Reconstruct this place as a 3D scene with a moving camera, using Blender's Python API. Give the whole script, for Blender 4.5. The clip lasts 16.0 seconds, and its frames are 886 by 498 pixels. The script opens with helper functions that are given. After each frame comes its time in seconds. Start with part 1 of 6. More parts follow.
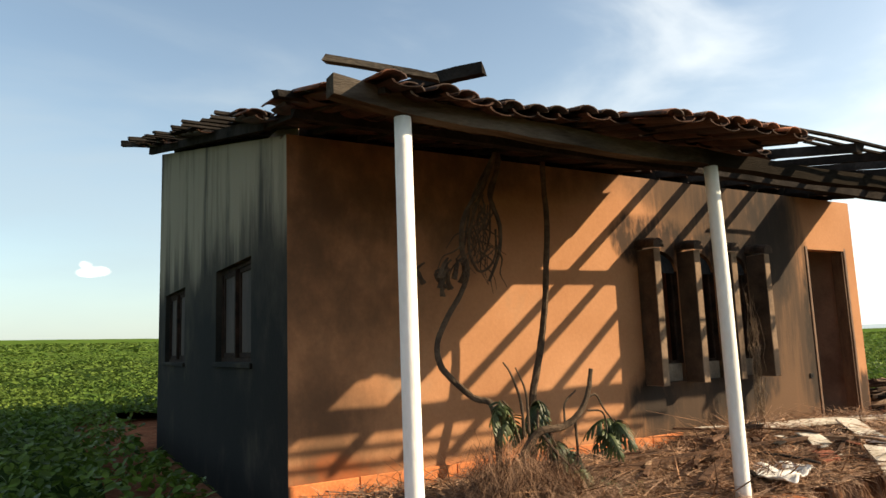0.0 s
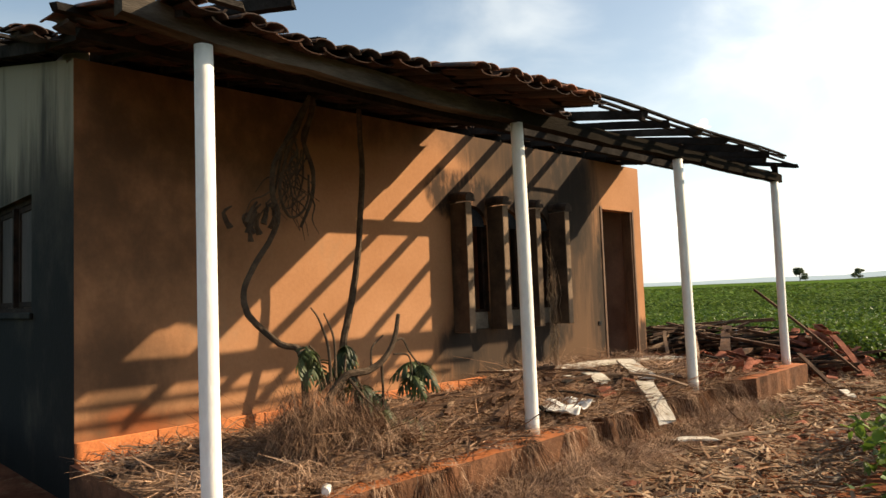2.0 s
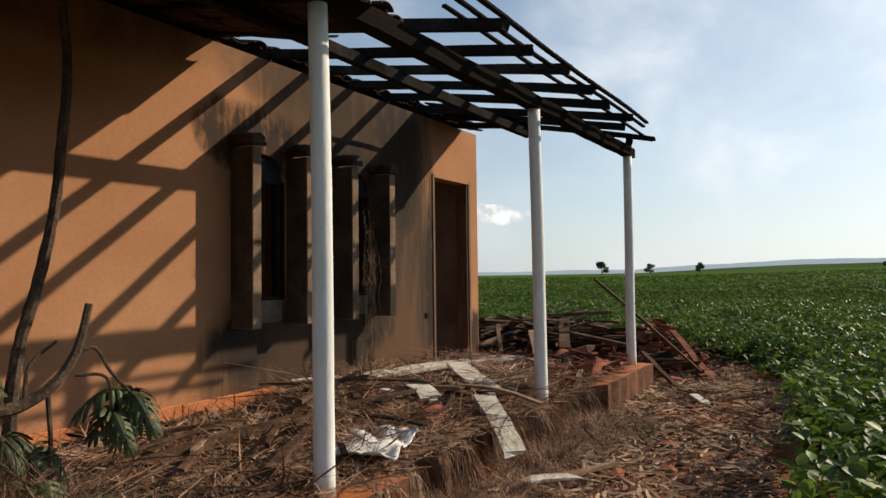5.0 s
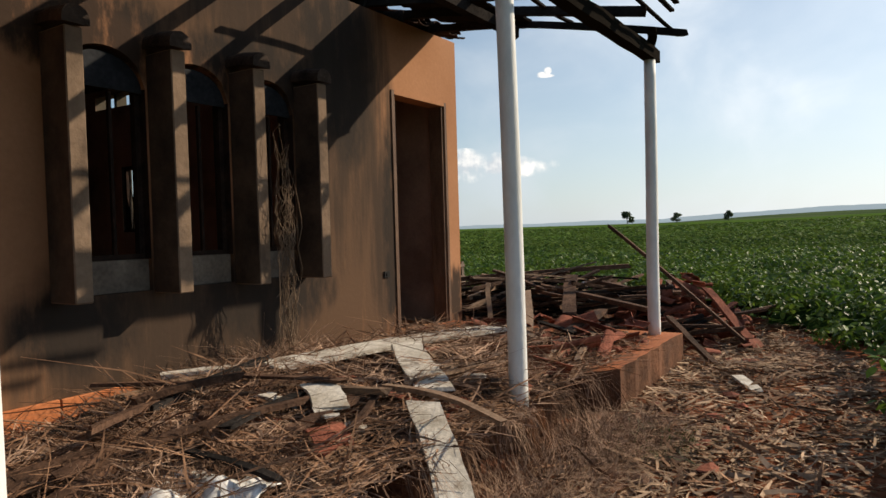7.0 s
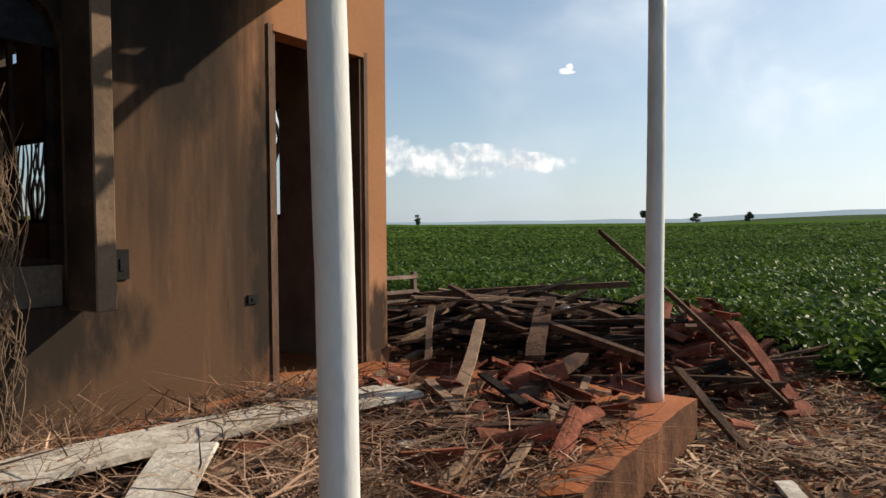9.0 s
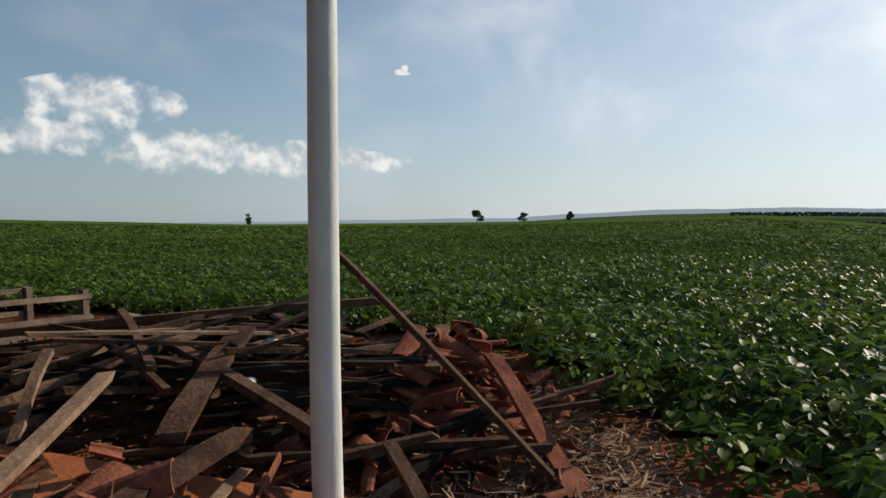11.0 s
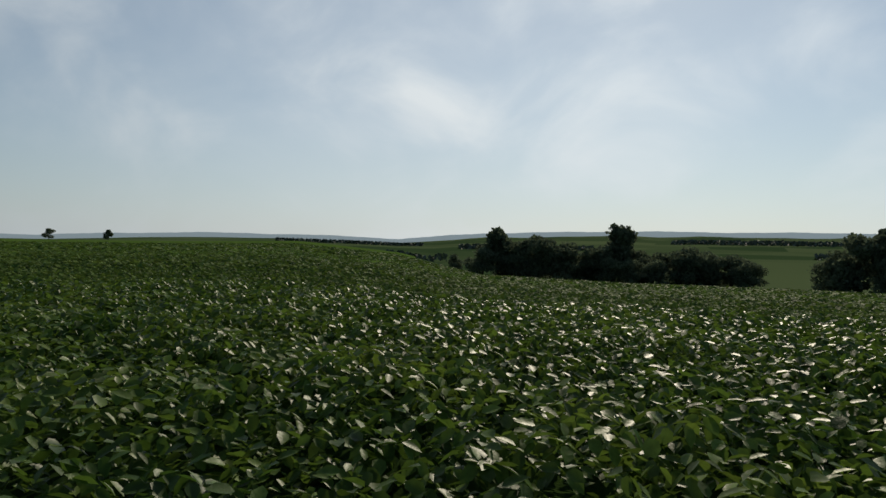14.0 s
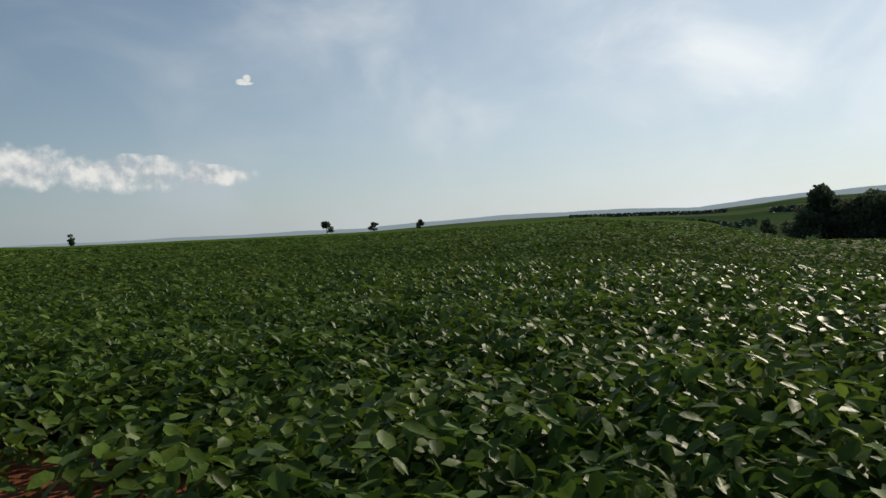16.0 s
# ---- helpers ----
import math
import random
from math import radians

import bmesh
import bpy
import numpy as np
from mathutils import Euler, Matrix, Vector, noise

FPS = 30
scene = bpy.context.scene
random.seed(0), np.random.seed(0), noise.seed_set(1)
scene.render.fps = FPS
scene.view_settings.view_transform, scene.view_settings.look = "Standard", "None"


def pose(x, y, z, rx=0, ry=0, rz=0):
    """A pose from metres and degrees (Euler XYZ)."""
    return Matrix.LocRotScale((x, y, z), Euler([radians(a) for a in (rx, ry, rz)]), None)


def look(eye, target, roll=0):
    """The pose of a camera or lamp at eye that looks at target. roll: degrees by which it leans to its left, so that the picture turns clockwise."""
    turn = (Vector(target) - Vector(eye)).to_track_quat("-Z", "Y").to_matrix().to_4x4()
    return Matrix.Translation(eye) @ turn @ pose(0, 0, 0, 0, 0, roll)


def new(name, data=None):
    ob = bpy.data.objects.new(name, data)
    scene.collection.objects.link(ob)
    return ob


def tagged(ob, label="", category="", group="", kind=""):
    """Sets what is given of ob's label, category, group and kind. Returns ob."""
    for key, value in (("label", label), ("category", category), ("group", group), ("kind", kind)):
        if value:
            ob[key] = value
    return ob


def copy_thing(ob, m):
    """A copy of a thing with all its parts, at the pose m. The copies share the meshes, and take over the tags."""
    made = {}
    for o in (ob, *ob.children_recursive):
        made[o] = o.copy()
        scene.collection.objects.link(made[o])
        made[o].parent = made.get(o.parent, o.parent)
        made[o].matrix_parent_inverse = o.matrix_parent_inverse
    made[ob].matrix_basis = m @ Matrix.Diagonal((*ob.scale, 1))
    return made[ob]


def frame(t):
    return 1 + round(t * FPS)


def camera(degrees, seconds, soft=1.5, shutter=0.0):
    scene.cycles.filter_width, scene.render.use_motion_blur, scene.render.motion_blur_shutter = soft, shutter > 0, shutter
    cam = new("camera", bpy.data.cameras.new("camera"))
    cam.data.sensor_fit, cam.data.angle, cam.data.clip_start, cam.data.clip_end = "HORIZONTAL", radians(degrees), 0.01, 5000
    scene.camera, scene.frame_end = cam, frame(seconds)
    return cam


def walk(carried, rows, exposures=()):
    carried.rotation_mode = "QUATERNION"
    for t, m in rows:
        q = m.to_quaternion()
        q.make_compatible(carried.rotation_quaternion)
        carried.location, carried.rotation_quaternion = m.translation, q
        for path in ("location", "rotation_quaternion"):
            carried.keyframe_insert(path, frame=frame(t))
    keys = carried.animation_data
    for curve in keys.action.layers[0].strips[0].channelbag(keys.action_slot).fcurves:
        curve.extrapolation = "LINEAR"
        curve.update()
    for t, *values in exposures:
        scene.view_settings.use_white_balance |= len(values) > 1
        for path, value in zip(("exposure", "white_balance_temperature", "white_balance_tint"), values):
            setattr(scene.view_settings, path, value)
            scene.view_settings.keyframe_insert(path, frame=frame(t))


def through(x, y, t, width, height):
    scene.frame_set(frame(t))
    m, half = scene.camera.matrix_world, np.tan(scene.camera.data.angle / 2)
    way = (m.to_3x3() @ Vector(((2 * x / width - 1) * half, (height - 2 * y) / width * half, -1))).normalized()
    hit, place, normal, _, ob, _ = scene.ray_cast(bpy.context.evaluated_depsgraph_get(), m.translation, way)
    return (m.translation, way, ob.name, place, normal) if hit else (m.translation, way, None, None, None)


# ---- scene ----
cam = camera(65.6, 16.0)
PATH = [
    (0, (1.627, -4.99, 1.4), (2.633, -3.283, 1.67), -2.1),
    (0.5, (1.627, -4.993, 1.404), (2.635, -3.292, 1.702), -2.4),
    (1, (1.636, -4.977, 1.347), (2.696, -3.297, 1.575), -3.2),
    (1.5, (1.679, -5.007, 1.333), (2.923, -3.448, 1.483), -2.2),
    (2, (1.712, -5.04, 1.323), (3.12, -3.625, 1.451), -2.1),
    (2.5, (1.753, -5.052, 1.3), (3.269, -3.749, 1.378), -2.4),
    (3, (1.818, -5.017, 1.304), (3.43, -3.838, 1.409), -0.4),
    (3.5, (2.138, -4.887, 1.303), (3.774, -3.737, 1.332), 0.7),
    (4, (2.442, -4.62, 1.293), (4.065, -3.453, 1.255), 3.2),
    (4.5, (2.865, -4.151, 1.282), (4.551, -3.075, 1.248), 2.2),
    (5, (3.243, -3.991, 1.285), (4.961, -2.97, 1.361), -0.7),
    (5.2, (3.399, -4.0, 1.229), (5.148, -3.032, 1.282), -1.2),
    (7.3, (5.368, -3.388, 1.224), (7.044, -2.3, 1.153), -1.6),
    (7.5, (5.6, -3.306, 1.252), (7.318, -2.286, 1.162), -0.2),
    (8, (6.046, -3.247, 1.249), (7.735, -2.177, 1.224), 0.1),
    (8.2, (6.252, -3.199, 1.28), (7.899, -2.067, 1.206), -0.3),
    (10.5, (8.394, -2.964, 1.251), (10.14, -1.991, 1.188), -0.7),
    (11, (8.883, -3.03, 1.253), (10.752, -2.322, 1.174), -0.4),
    (11.5, (9.301, -3.084, 1.286), (11.293, -2.919, 1.338), -0.3),
    (12, (9.662, -3.223, 1.25), (11.545, -3.895, 1.279), 2.0),
    (12.5, (9.978, -3.379, 1.24), (11.514, -4.66, 1.238), 3.5),
    (13, (10.386, -3.319, 1.25), (11.823, -4.709, 1.298), 1.2),
    (13.5, (10.778, -3.199, 1.244), (12.458, -4.283, 1.187), -0.2),
    (14, (11.191, -3.147, 1.191), (13.117, -3.686, 1.191), 1.5),
    (14.5, (11.534, -3.087, 1.208), (13.48, -3.547, 1.179), -0.8),
    (15, (11.749, -3.099, 1.2), (13.71, -3.491, 1.15), -3.5),
    (15.5, (12.027, -3.141, 1.151), (14.026, -3.112, 1.109), -0.2),
    (16, (12.324, -3.063, 1.154), (14.301, -2.765, 1.093), -2.6),
]
EXPOSURES = [(0.0, 1.05, 7900, 10), (1.5, 0.98, 8300, 10), (2.0, 0.85, 7900, 10), (3.0, 0.15, 7100, 10), (4.0, 0.1, 6900, 10), (8.0, 0.13, 6700, 10), (10.5, -0.1, 6500, 8), (11.5, -0.46, 6500, 7), (12.5, -0.78, 6400, 6), (13.0, -0.88, 6400, 6), (13.5, -0.5, 6700, 8), (14.0, -0.65, 6600, 7), (15.0, -0.6, 6700, 8), (15.5, -0.68, 6600, 8), (16.0, -0.43, 6600, 8)]
walk(cam, [(t, look(eye, target, roll)) for t, eye, target, roll in PATH], EXPOSURES)

# ---- daylight ----
SUN = Vector((1.37, -1.0, 0.95)).normalized()
world = bpy.data.worlds.new("sky")
scene.world = world
world.use_nodes = True


def sky_nodes():
    nt = world.node_tree
    nt.nodes.clear()
    N, L = nt.nodes.new, nt.links.new

    def m(op, a, b=None, c=None):
        n = N("ShaderNodeMath")
        n.operation = op
        for i, v in enumerate((a, b, c)):
            if v is None:
                continue
            if isinstance(v, (int, float)):
                n.inputs[i].default_value = v
            else:
                L(v, n.inputs[i])
        return n.outputs[0]

    sky = N("ShaderNodeTexSky")
    sky.sky_type, sky.sun_disc = "NISHITA", False
    sky.sun_elevation, sky.sun_rotation = math.asin(SUN.z), math.atan2(SUN.x, SUN.y)
    sky.air_density, sky.dust_density, sky.ozone_density, sky.altitude = 1.0, 0.3, 1.4, 400
    tc = N("ShaderNodeTexCoord").outputs["Generated"]
    sep = N("ShaderNodeSeparateXYZ")
    L(tc, sep.inputs[0])
    az = m("MULTIPLY", m("ARCTAN2", sep.outputs[1], sep.outputs[0]), 57.2958)
    el = m("MULTIPLY", m("ARCSINE", sep.outputs[2]), 57.2958)
    puff = N("ShaderNodeTexNoise")
    puff.inputs["Scale"].default_value, puff.inputs["Detail"].default_value = 30.0, 7.0
    puff.inputs["Roughness"].default_value = 0.54
    L(tc, puff.inputs["Vector"])
    # the same billows a little higher up, to shade the undersides of the clouds
    lift = N("ShaderNodeVectorMath")
    lift.operation = "ADD"
    L(tc, lift.inputs[0])
    lift.inputs[1].default_value = (0.006, -0.004, 0.011)
    above = N("ShaderNodeTexNoise")
    above.inputs["Scale"].default_value, above.inputs["Detail"].default_value, above.inputs["Roughness"].default_value = 30.0, 4.0, 0.54
    L(lift.outputs[0], above.inputs["Vector"])
    # banks of low cumulus: azimuth, elevation, half width, half height
    banks = [(47, 9.0, 6.5, 2.2), (51, 6.3, 6, 1.6), (41, 5.6, 7.5, 2.0), (33, 5.1, 7, 1.7), (27, 4.9, 4.5, 1.0), (24.3, 12.2, 0.5, 0.22), (23.8, 12.45, 0.36, 0.34), (24.0, 12.05, 0.8, 0.16),
             (-68, 8.6, 5.5, 1.1), (-76, 8.0, 3.5, 1.0), (-63.0, 17.0, 0.5, 0.28), (-63.5, 17.1, 0.7, 0.2), (-54, 6.3, 2.6, 0.35), (-50, 6.8, 1.4, 0.3), (86.8, 6.2, 1.5, 0.5), (87.3, 6.7, 0.7, 0.4),
             (-125, 9, 9, 2.0), (140, 10, 10, 2.4)]
    total = None
    for a, e, w, h in banks:
        dx = m("DIVIDE", m("SUBTRACT", az, float(a)), float(w))
        dy = m("DIVIDE", m("SUBTRACT", el, float(e)), float(h))
        d = m("ADD", m("MULTIPLY", dx, dx), m("MULTIPLY", dy, dy))
        g = m("MAXIMUM", m("SUBTRACT", 1.0, d), 0.0)
        total = g if total is None else m("MAXIMUM", total, g)
    dens = m("ADD", m("MULTIPLY", total, 0.42), puff.outputs["Fac"])
    ramp = N("ShaderNodeMapRange")
    ramp.interpolation_type = "SMOOTHSTEP"
    ramp.inputs["From Min"].default_value, ramp.inputs["From Max"].default_value = 0.56, 0.88
    L(m("MULTIPLY", dens, m("MINIMUM", m("MULTIPLY", total, 8.0), 1.0)), ramp.inputs["Value"])
    # thin high cloud in streaks
    mp = N("ShaderNodeMapping")
    mp.inputs["Rotation"].default_value = (0.2, 0.3, 0.9)
    mp.inputs["Scale"].default_value = (1.0, 3.2, 4.5)
    L(tc, mp.inputs["Vector"])
    cir = N("ShaderNodeTexNoise")
    cir.inputs["Scale"].default_value, cir.inputs["Detail"].default_value = 1.6, 7.0
    cir.inputs["Roughness"].default_value, cir.inputs["Distortion"].default_value = 0.5, 0.4
    L(mp.outputs[0], cir.inputs["Vector"])
    thin = N("ShaderNodeMapRange")
    thin.interpolation_type = "SMOOTHSTEP"
    thin.inputs["From Min"].default_value, thin.inputs["From Max"].default_value, thin.inputs["To Max"].default_value = 0.41, 0.80, 0.52
    L(cir.outputs["Fac"], thin.inputs["Value"])
    mix1 = N("ShaderNodeMix")
    mix1.data_type = "RGBA"
    # a broad veil of thin cloud beside the sun
    veil = N("ShaderNodeVectorMath")
    veil.operation = "DOT_PRODUCT"
    L(tc, veil.inputs[0])
    veil.inputs[1].default_value = Vector((math.cos(radians(-8)), math.sin(radians(-8)), 0.35)).normalized()
    L(m("ADD", thin.outputs[0], m("MULTIPLY", m("POWER", m("MAXIMUM", veil.outputs["Value"], 0.0), 9.0), m("MULTIPLY", cir.outputs["Fac"], 0.95))), mix1.inputs[0])
    # pale haze towards the skyline
    haze = N("ShaderNodeMix")
    haze.data_type = "RGBA"
    L(m("MULTIPLY", m("POWER", 2.718, m("MULTIPLY", m("MAXIMUM", el, 0.0), -0.09)), 0.82), haze.inputs[0])
    teal = N("ShaderNodeMix")
    teal.data_type, teal.blend_type = "RGBA", "MULTIPLY"
    teal.inputs[0].default_value, teal.inputs[7].default_value = 1.0, (0.86, 0.92, 0.92, 1)
    L(sky.outputs[0], teal.inputs[6])
    L(teal.outputs[2], haze.inputs[6])
    dot = N("ShaderNodeVectorMath")
    dot.operation = "DOT_PRODUCT"
    L(tc, dot.inputs[0])
    dot.inputs[1].default_value = SUN
    glow = N("ShaderNodeMix")
    glow.data_type = "RGBA"
    ahead = m("POWER", m("ADD", m("MULTIPLY", dot.outputs["Value"], 0.5), 0.5), 2.6)
    L(ahead, glow.inputs[0])
    glow.inputs[6].default_value, glow.inputs[7].default_value = (1.6, 2.35, 3.1, 1), (8.6, 9.1, 9.9, 1)
    L(glow.outputs[2], haze.inputs[7])
    L(haze.outputs[2], mix1.inputs[6])
    # thin cloud scatters forward: white towards the sun, dull blue-grey away from it
    lit = N("ShaderNodeMix")
    lit.data_type = "RGBA"
    L(ahead, lit.inputs[0])
    lit.inputs[6].default_value, lit.inputs[7].default_value = (1.9, 2.6, 3.4, 1), (11.0, 11.6, 12.2, 1)
    L(lit.outputs[2], mix1.inputs[7])
    mix2 = N("ShaderNodeMix")
    mix2.data_type = "RGBA"
    shade = N("ShaderNodeMix")
    shade.data_type = "RGBA"
    shade.inputs[6].default_value, shade.inputs[7].default_value = (5.4, 5.8, 6.3, 1), (9.8, 9.6, 9.3, 1)
    soft = N("ShaderNodeMapRange")
    soft.inputs["From Min"].default_value, soft.inputs["From Max"].default_value = 0.38, 0.62
    L(m("ADD", 0.5, m("SUBTRACT", puff.outputs["Fac"], above.outputs["Fac"])), soft.inputs["Value"])
    L(soft.outputs[0], shade.inputs[0])
    L(m("MULTIPLY", ramp.outputs[0], 0.85), mix2.inputs[0])
    L(mix1.outputs[2], mix2.inputs[6])
    L(shade.outputs[2], mix2.inputs[7])
    bg = N("ShaderNodeBackground")
    bg.inputs["Strength"].default_value = 0.115
    L(mix2.outputs[2], bg.inputs["Color"])
    L(bg.outputs[0], N("ShaderNodeOutputWorld").inputs["Surface"])


sky_nodes()
sun = new("sun", bpy.data.lights.new("sun", "SUN"))
sun.data.energy, sun.data.angle, sun.data.color = 5.0, radians(0.6), (1.0, 0.87, 0.70)
sun.matrix_world = look(SUN * 30, (0, 0, 0))


# ---- materials ----
def mat(name, dark, light, scale=3.0, rough=0.85, bump=0.3, fine=40.0, vary=0.0, stretch=(1, 1, 1), island=0.0, gloss=None, through=0.0, grain=0.26):
    """A surface whose colour wanders between two tones, with fine grain and relief."""
    mt = bpy.data.materials.new(name)
    mt.use_nodes = True
    nt = mt.node_tree
    N, L = nt.nodes.new, nt.links.new
    b = nt.nodes["Principled BSDF"]
    geo = N("ShaderNodeNewGeometry")
    mp = N("ShaderNodeMapping")
    mp.inputs["Scale"].default_value = stretch
    L(geo.outputs["Position"], mp.inputs["Vector"])
    big, small = N("ShaderNodeTexNoise"), N("ShaderNodeTexNoise")
    for n, s, d in ((big, scale, 5.0), (small, fine, 4.0)):
        n.inputs["Scale"].default_value, n.inputs["Detail"].default_value = s, d
        n.inputs["Roughness"].default_value = 0.6
        L(mp.outputs[0], n.inputs["Vector"])
    rng = N("ShaderNodeMapRange")
    rng.inputs["From Min"].default_value, rng.inputs["From Max"].default_value = 0.32, 0.68
    L(big.outputs["Fac"], rng.inputs["Value"])
    mix = N("ShaderNodeMix")
    mix.data_type = "RGBA"
    mix.inputs[6].default_value, mix.inputs[7].default_value = (*dark, 1), (*light, 1)
    L(rng.outputs[0], mix.inputs[0])
    val = N("ShaderNodeMapRange")
    val.inputs["From Min"].default_value, val.inputs["From Max"].default_value = 0.25, 0.75
    val.inputs["To Min"].default_value, val.inputs["To Max"].default_value = 1 - grain, 1 + grain
    L(small.outputs["Fac"], val.inputs["Value"])
    last = val.outputs[0]
    if vary or island:
        rn = N("ShaderNodeMapRange")
        amount = vary or island
        rn.inputs["To Min"].default_value, rn.inputs["To Max"].default_value = 1 - amount, 1 + amount
        if vary:
            L(N("ShaderNodeObjectInfo").outputs["Random"], rn.inputs["Value"])
        else:
            L(geo.outputs["Random Per Island"], rn.inputs["Value"])
        mm = N("ShaderNodeMath")
        mm.operation = "MULTIPLY"
        L(last, mm.inputs[0]), L(rn.outputs[0], mm.inputs[1])
        last = mm.outputs[0]
    hsv = N("ShaderNodeHueSaturation")
    L(mix.outputs[2], hsv.inputs["Color"])
    L(last, hsv.inputs["Value"])
    L(hsv.outputs[0], b.inputs["Base Color"])
    b.inputs["Roughness"].default_value = rough
    # dry, dusty surfaces hardly shine
    b.inputs["Specular IOR Level"].default_value = gloss if gloss is not None else 0.12 if rough >= 0.85 else 0.3
    if bump:
        bp = N("ShaderNodeBump")
        bp.inputs["Strength"].default_value, bp.inputs["Distance"].default_value = bump, 0.02
        L(small.outputs["Fac"], bp.inputs["Height"])
        L(bp.outputs[0], b.inputs["Normal"])
    if through:
        tr, ms = N("ShaderNodeBsdfTranslucent"), N("ShaderNodeMixShader")
        L(hsv.outputs[0], tr.inputs["Color"])
        ms.inputs[0].default_value = through
        L(b.outputs[0], ms.inputs[1]), L(tr.outputs[0], ms.inputs[2])
        L(ms.outputs[0], nt.nodes["Material Output"].inputs["Surface"])
    return mt


def stained(mt, stain_or_shade, boxes, scale, stretch, lo, hi, strength=1.0):
    """Lay soot or damp stains, or painted shade, over a surface: noise-edged patches within boxes of (x, z, half width,
    half height), drawn out by stretch.
    """
    nt = mt.node_tree
    N, L = nt.nodes.new, nt.links.new
    b = nt.nodes["Principled BSDF"]
    src = b.inputs["Base Color"].links[0].from_socket
    geo = N("ShaderNodeNewGeometry")
    sep = N("ShaderNodeSeparateXYZ")
    L(geo.outputs["Position"], sep.inputs[0])

    def m(op, a, c):
        n = N("ShaderNodeMath")
        n.operation = op
        for i, v in enumerate((a, c)):
            if isinstance(v, (int, float)):
                n.inputs[i].default_value = v
            else:
                L(v, n.inputs[i])
        return n.outputs[0]

    mp = N("ShaderNodeMapping")
    mp.inputs["Scale"].default_value = stretch
    L(geo.outputs["Position"], mp.inputs["Vector"])
    nz = N("ShaderNodeTexNoise")
    nz.inputs["Scale"].default_value, nz.inputs["Detail"].default_value, nz.inputs["Roughness"].default_value = scale, 6.0, 0.65
    L(mp.outputs[0], nz.inputs["Vector"])
    total = None
    for x, z, w, h in boxes:
        dx, dz = m("DIVIDE", m("SUBTRACT", sep.outputs[0], x), w), m("DIVIDE", m("SUBTRACT", sep.outputs[2], z), h)
        g = m("MAXIMUM", m("SUBTRACT", 1.0, m("ADD", m("MULTIPLY", dx, dx), m("MULTIPLY", dz, dz))), 0.0)
        total = g if total is None else m("MAXIMUM", total, g)
    fac = nz.outputs["Fac"] if total is None else m("MULTIPLY", m("POWER", total, 0.5), nz.outputs["Fac"])
    rng = N("ShaderNodeMapRange")
    rng.interpolation_type = "SMOOTHSTEP"
    rng.inputs["From Min"].default_value, rng.inputs["From Max"].default_value, rng.inputs["To Max"].default_value = lo, hi, strength
    L(fac, rng.inputs["Value"])
    mix = N("ShaderNodeMix")
    mix.data_type = "RGBA"
    L(rng.outputs[0], mix.inputs[0])
    L(src, mix.inputs[6])
    mix.inputs[7].default_value = (*stain_or_shade, 1)
    L(mix.outputs[2], b.inputs["Base Color"])
    return mt


M_OCHRE = mat("ochre_plaster", (0.33, 0.154, 0.075), (0.405, 0.201, 0.104), 1.1, 0.9, 0.10, 30, grain=0.08)
stained(M_OCHRE, (0.24, 0.18, 0.12), [(5.2, 1.7, 1.0, 0.6), (4.2, 1.2, 0.7, 0.5)], 2.0, (1, 1, 0.8), 0.46, 0.75, 0.6)
# Brown streaks; the low box also darkens the shadowed wall under the windows.
stained(M_OCHRE, (0.085, 0.052, 0.032), [(9.15, 1.6, 0.72, 2.3), (8.2, 2.8, 1.3, 0.6), (7.8, 0.6, 1.4, 0.8)], 2.6, (3.2, 3.2, 0.42), 0.09, 0.38, 0.92)
stained(M_OCHRE, (0.022, 0.018, 0.015), [(7.15, 2.35, 0.75, 0.35), (8.3, 2.3, 0.9, 0.32), (6.75, 2.4, 0.32, 0.3), (9.15, 2.3, 0.4, 0.7), (7.0, 0.75, 0.45, 0.3), (8.3, 0.8, 0.8, 0.35), (9.05, 2.6, 0.55, 0.75), (10.7, 0.55, 0.22, 0.4), (9.7, 1.2, 0.16, 1.2)], 5.0, (1.6, 1.6, 0.6), 0.20, 0.48, 0.92)
# Soot behind the vine, and the porch roof's shade painted over the left end.
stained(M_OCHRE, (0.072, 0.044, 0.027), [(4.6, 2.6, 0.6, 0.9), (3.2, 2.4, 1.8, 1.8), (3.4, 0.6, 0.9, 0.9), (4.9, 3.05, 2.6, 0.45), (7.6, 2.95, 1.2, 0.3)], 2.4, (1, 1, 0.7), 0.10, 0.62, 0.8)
# Grime streaks by the door; under the windows, blade and beam shadow painted in.
stained(M_OCHRE, (0.034, 0.025, 0.019), [(9.15, 2.1, 0.6, 1.5), (7.7, 0.6, 1.25, 0.6), (8.3, 2.75, 1.1, 0.5), (9.55, 1.2, 0.22, 1.2)], 2.2, (4.0, 4.0, 0.45), 0.26, 0.54, 0.72)
stained(M_OCHRE, (0.30, 0.085, 0.03), [(3.6, 0.35, 0.7, 0.32), (4.9, 0.3, 1.6, 0.2)], 4.0, (1, 1, 1), 0.2, 0.6, 0.8)
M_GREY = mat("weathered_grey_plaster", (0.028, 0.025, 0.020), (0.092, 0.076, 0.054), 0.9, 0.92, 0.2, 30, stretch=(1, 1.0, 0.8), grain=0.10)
# Near-black blotches thicken towards the wall's foot.
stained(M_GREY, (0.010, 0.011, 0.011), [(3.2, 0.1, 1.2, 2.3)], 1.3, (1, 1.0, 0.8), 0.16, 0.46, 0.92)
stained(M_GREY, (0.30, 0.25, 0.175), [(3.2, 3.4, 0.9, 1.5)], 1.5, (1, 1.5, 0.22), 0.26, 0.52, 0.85)
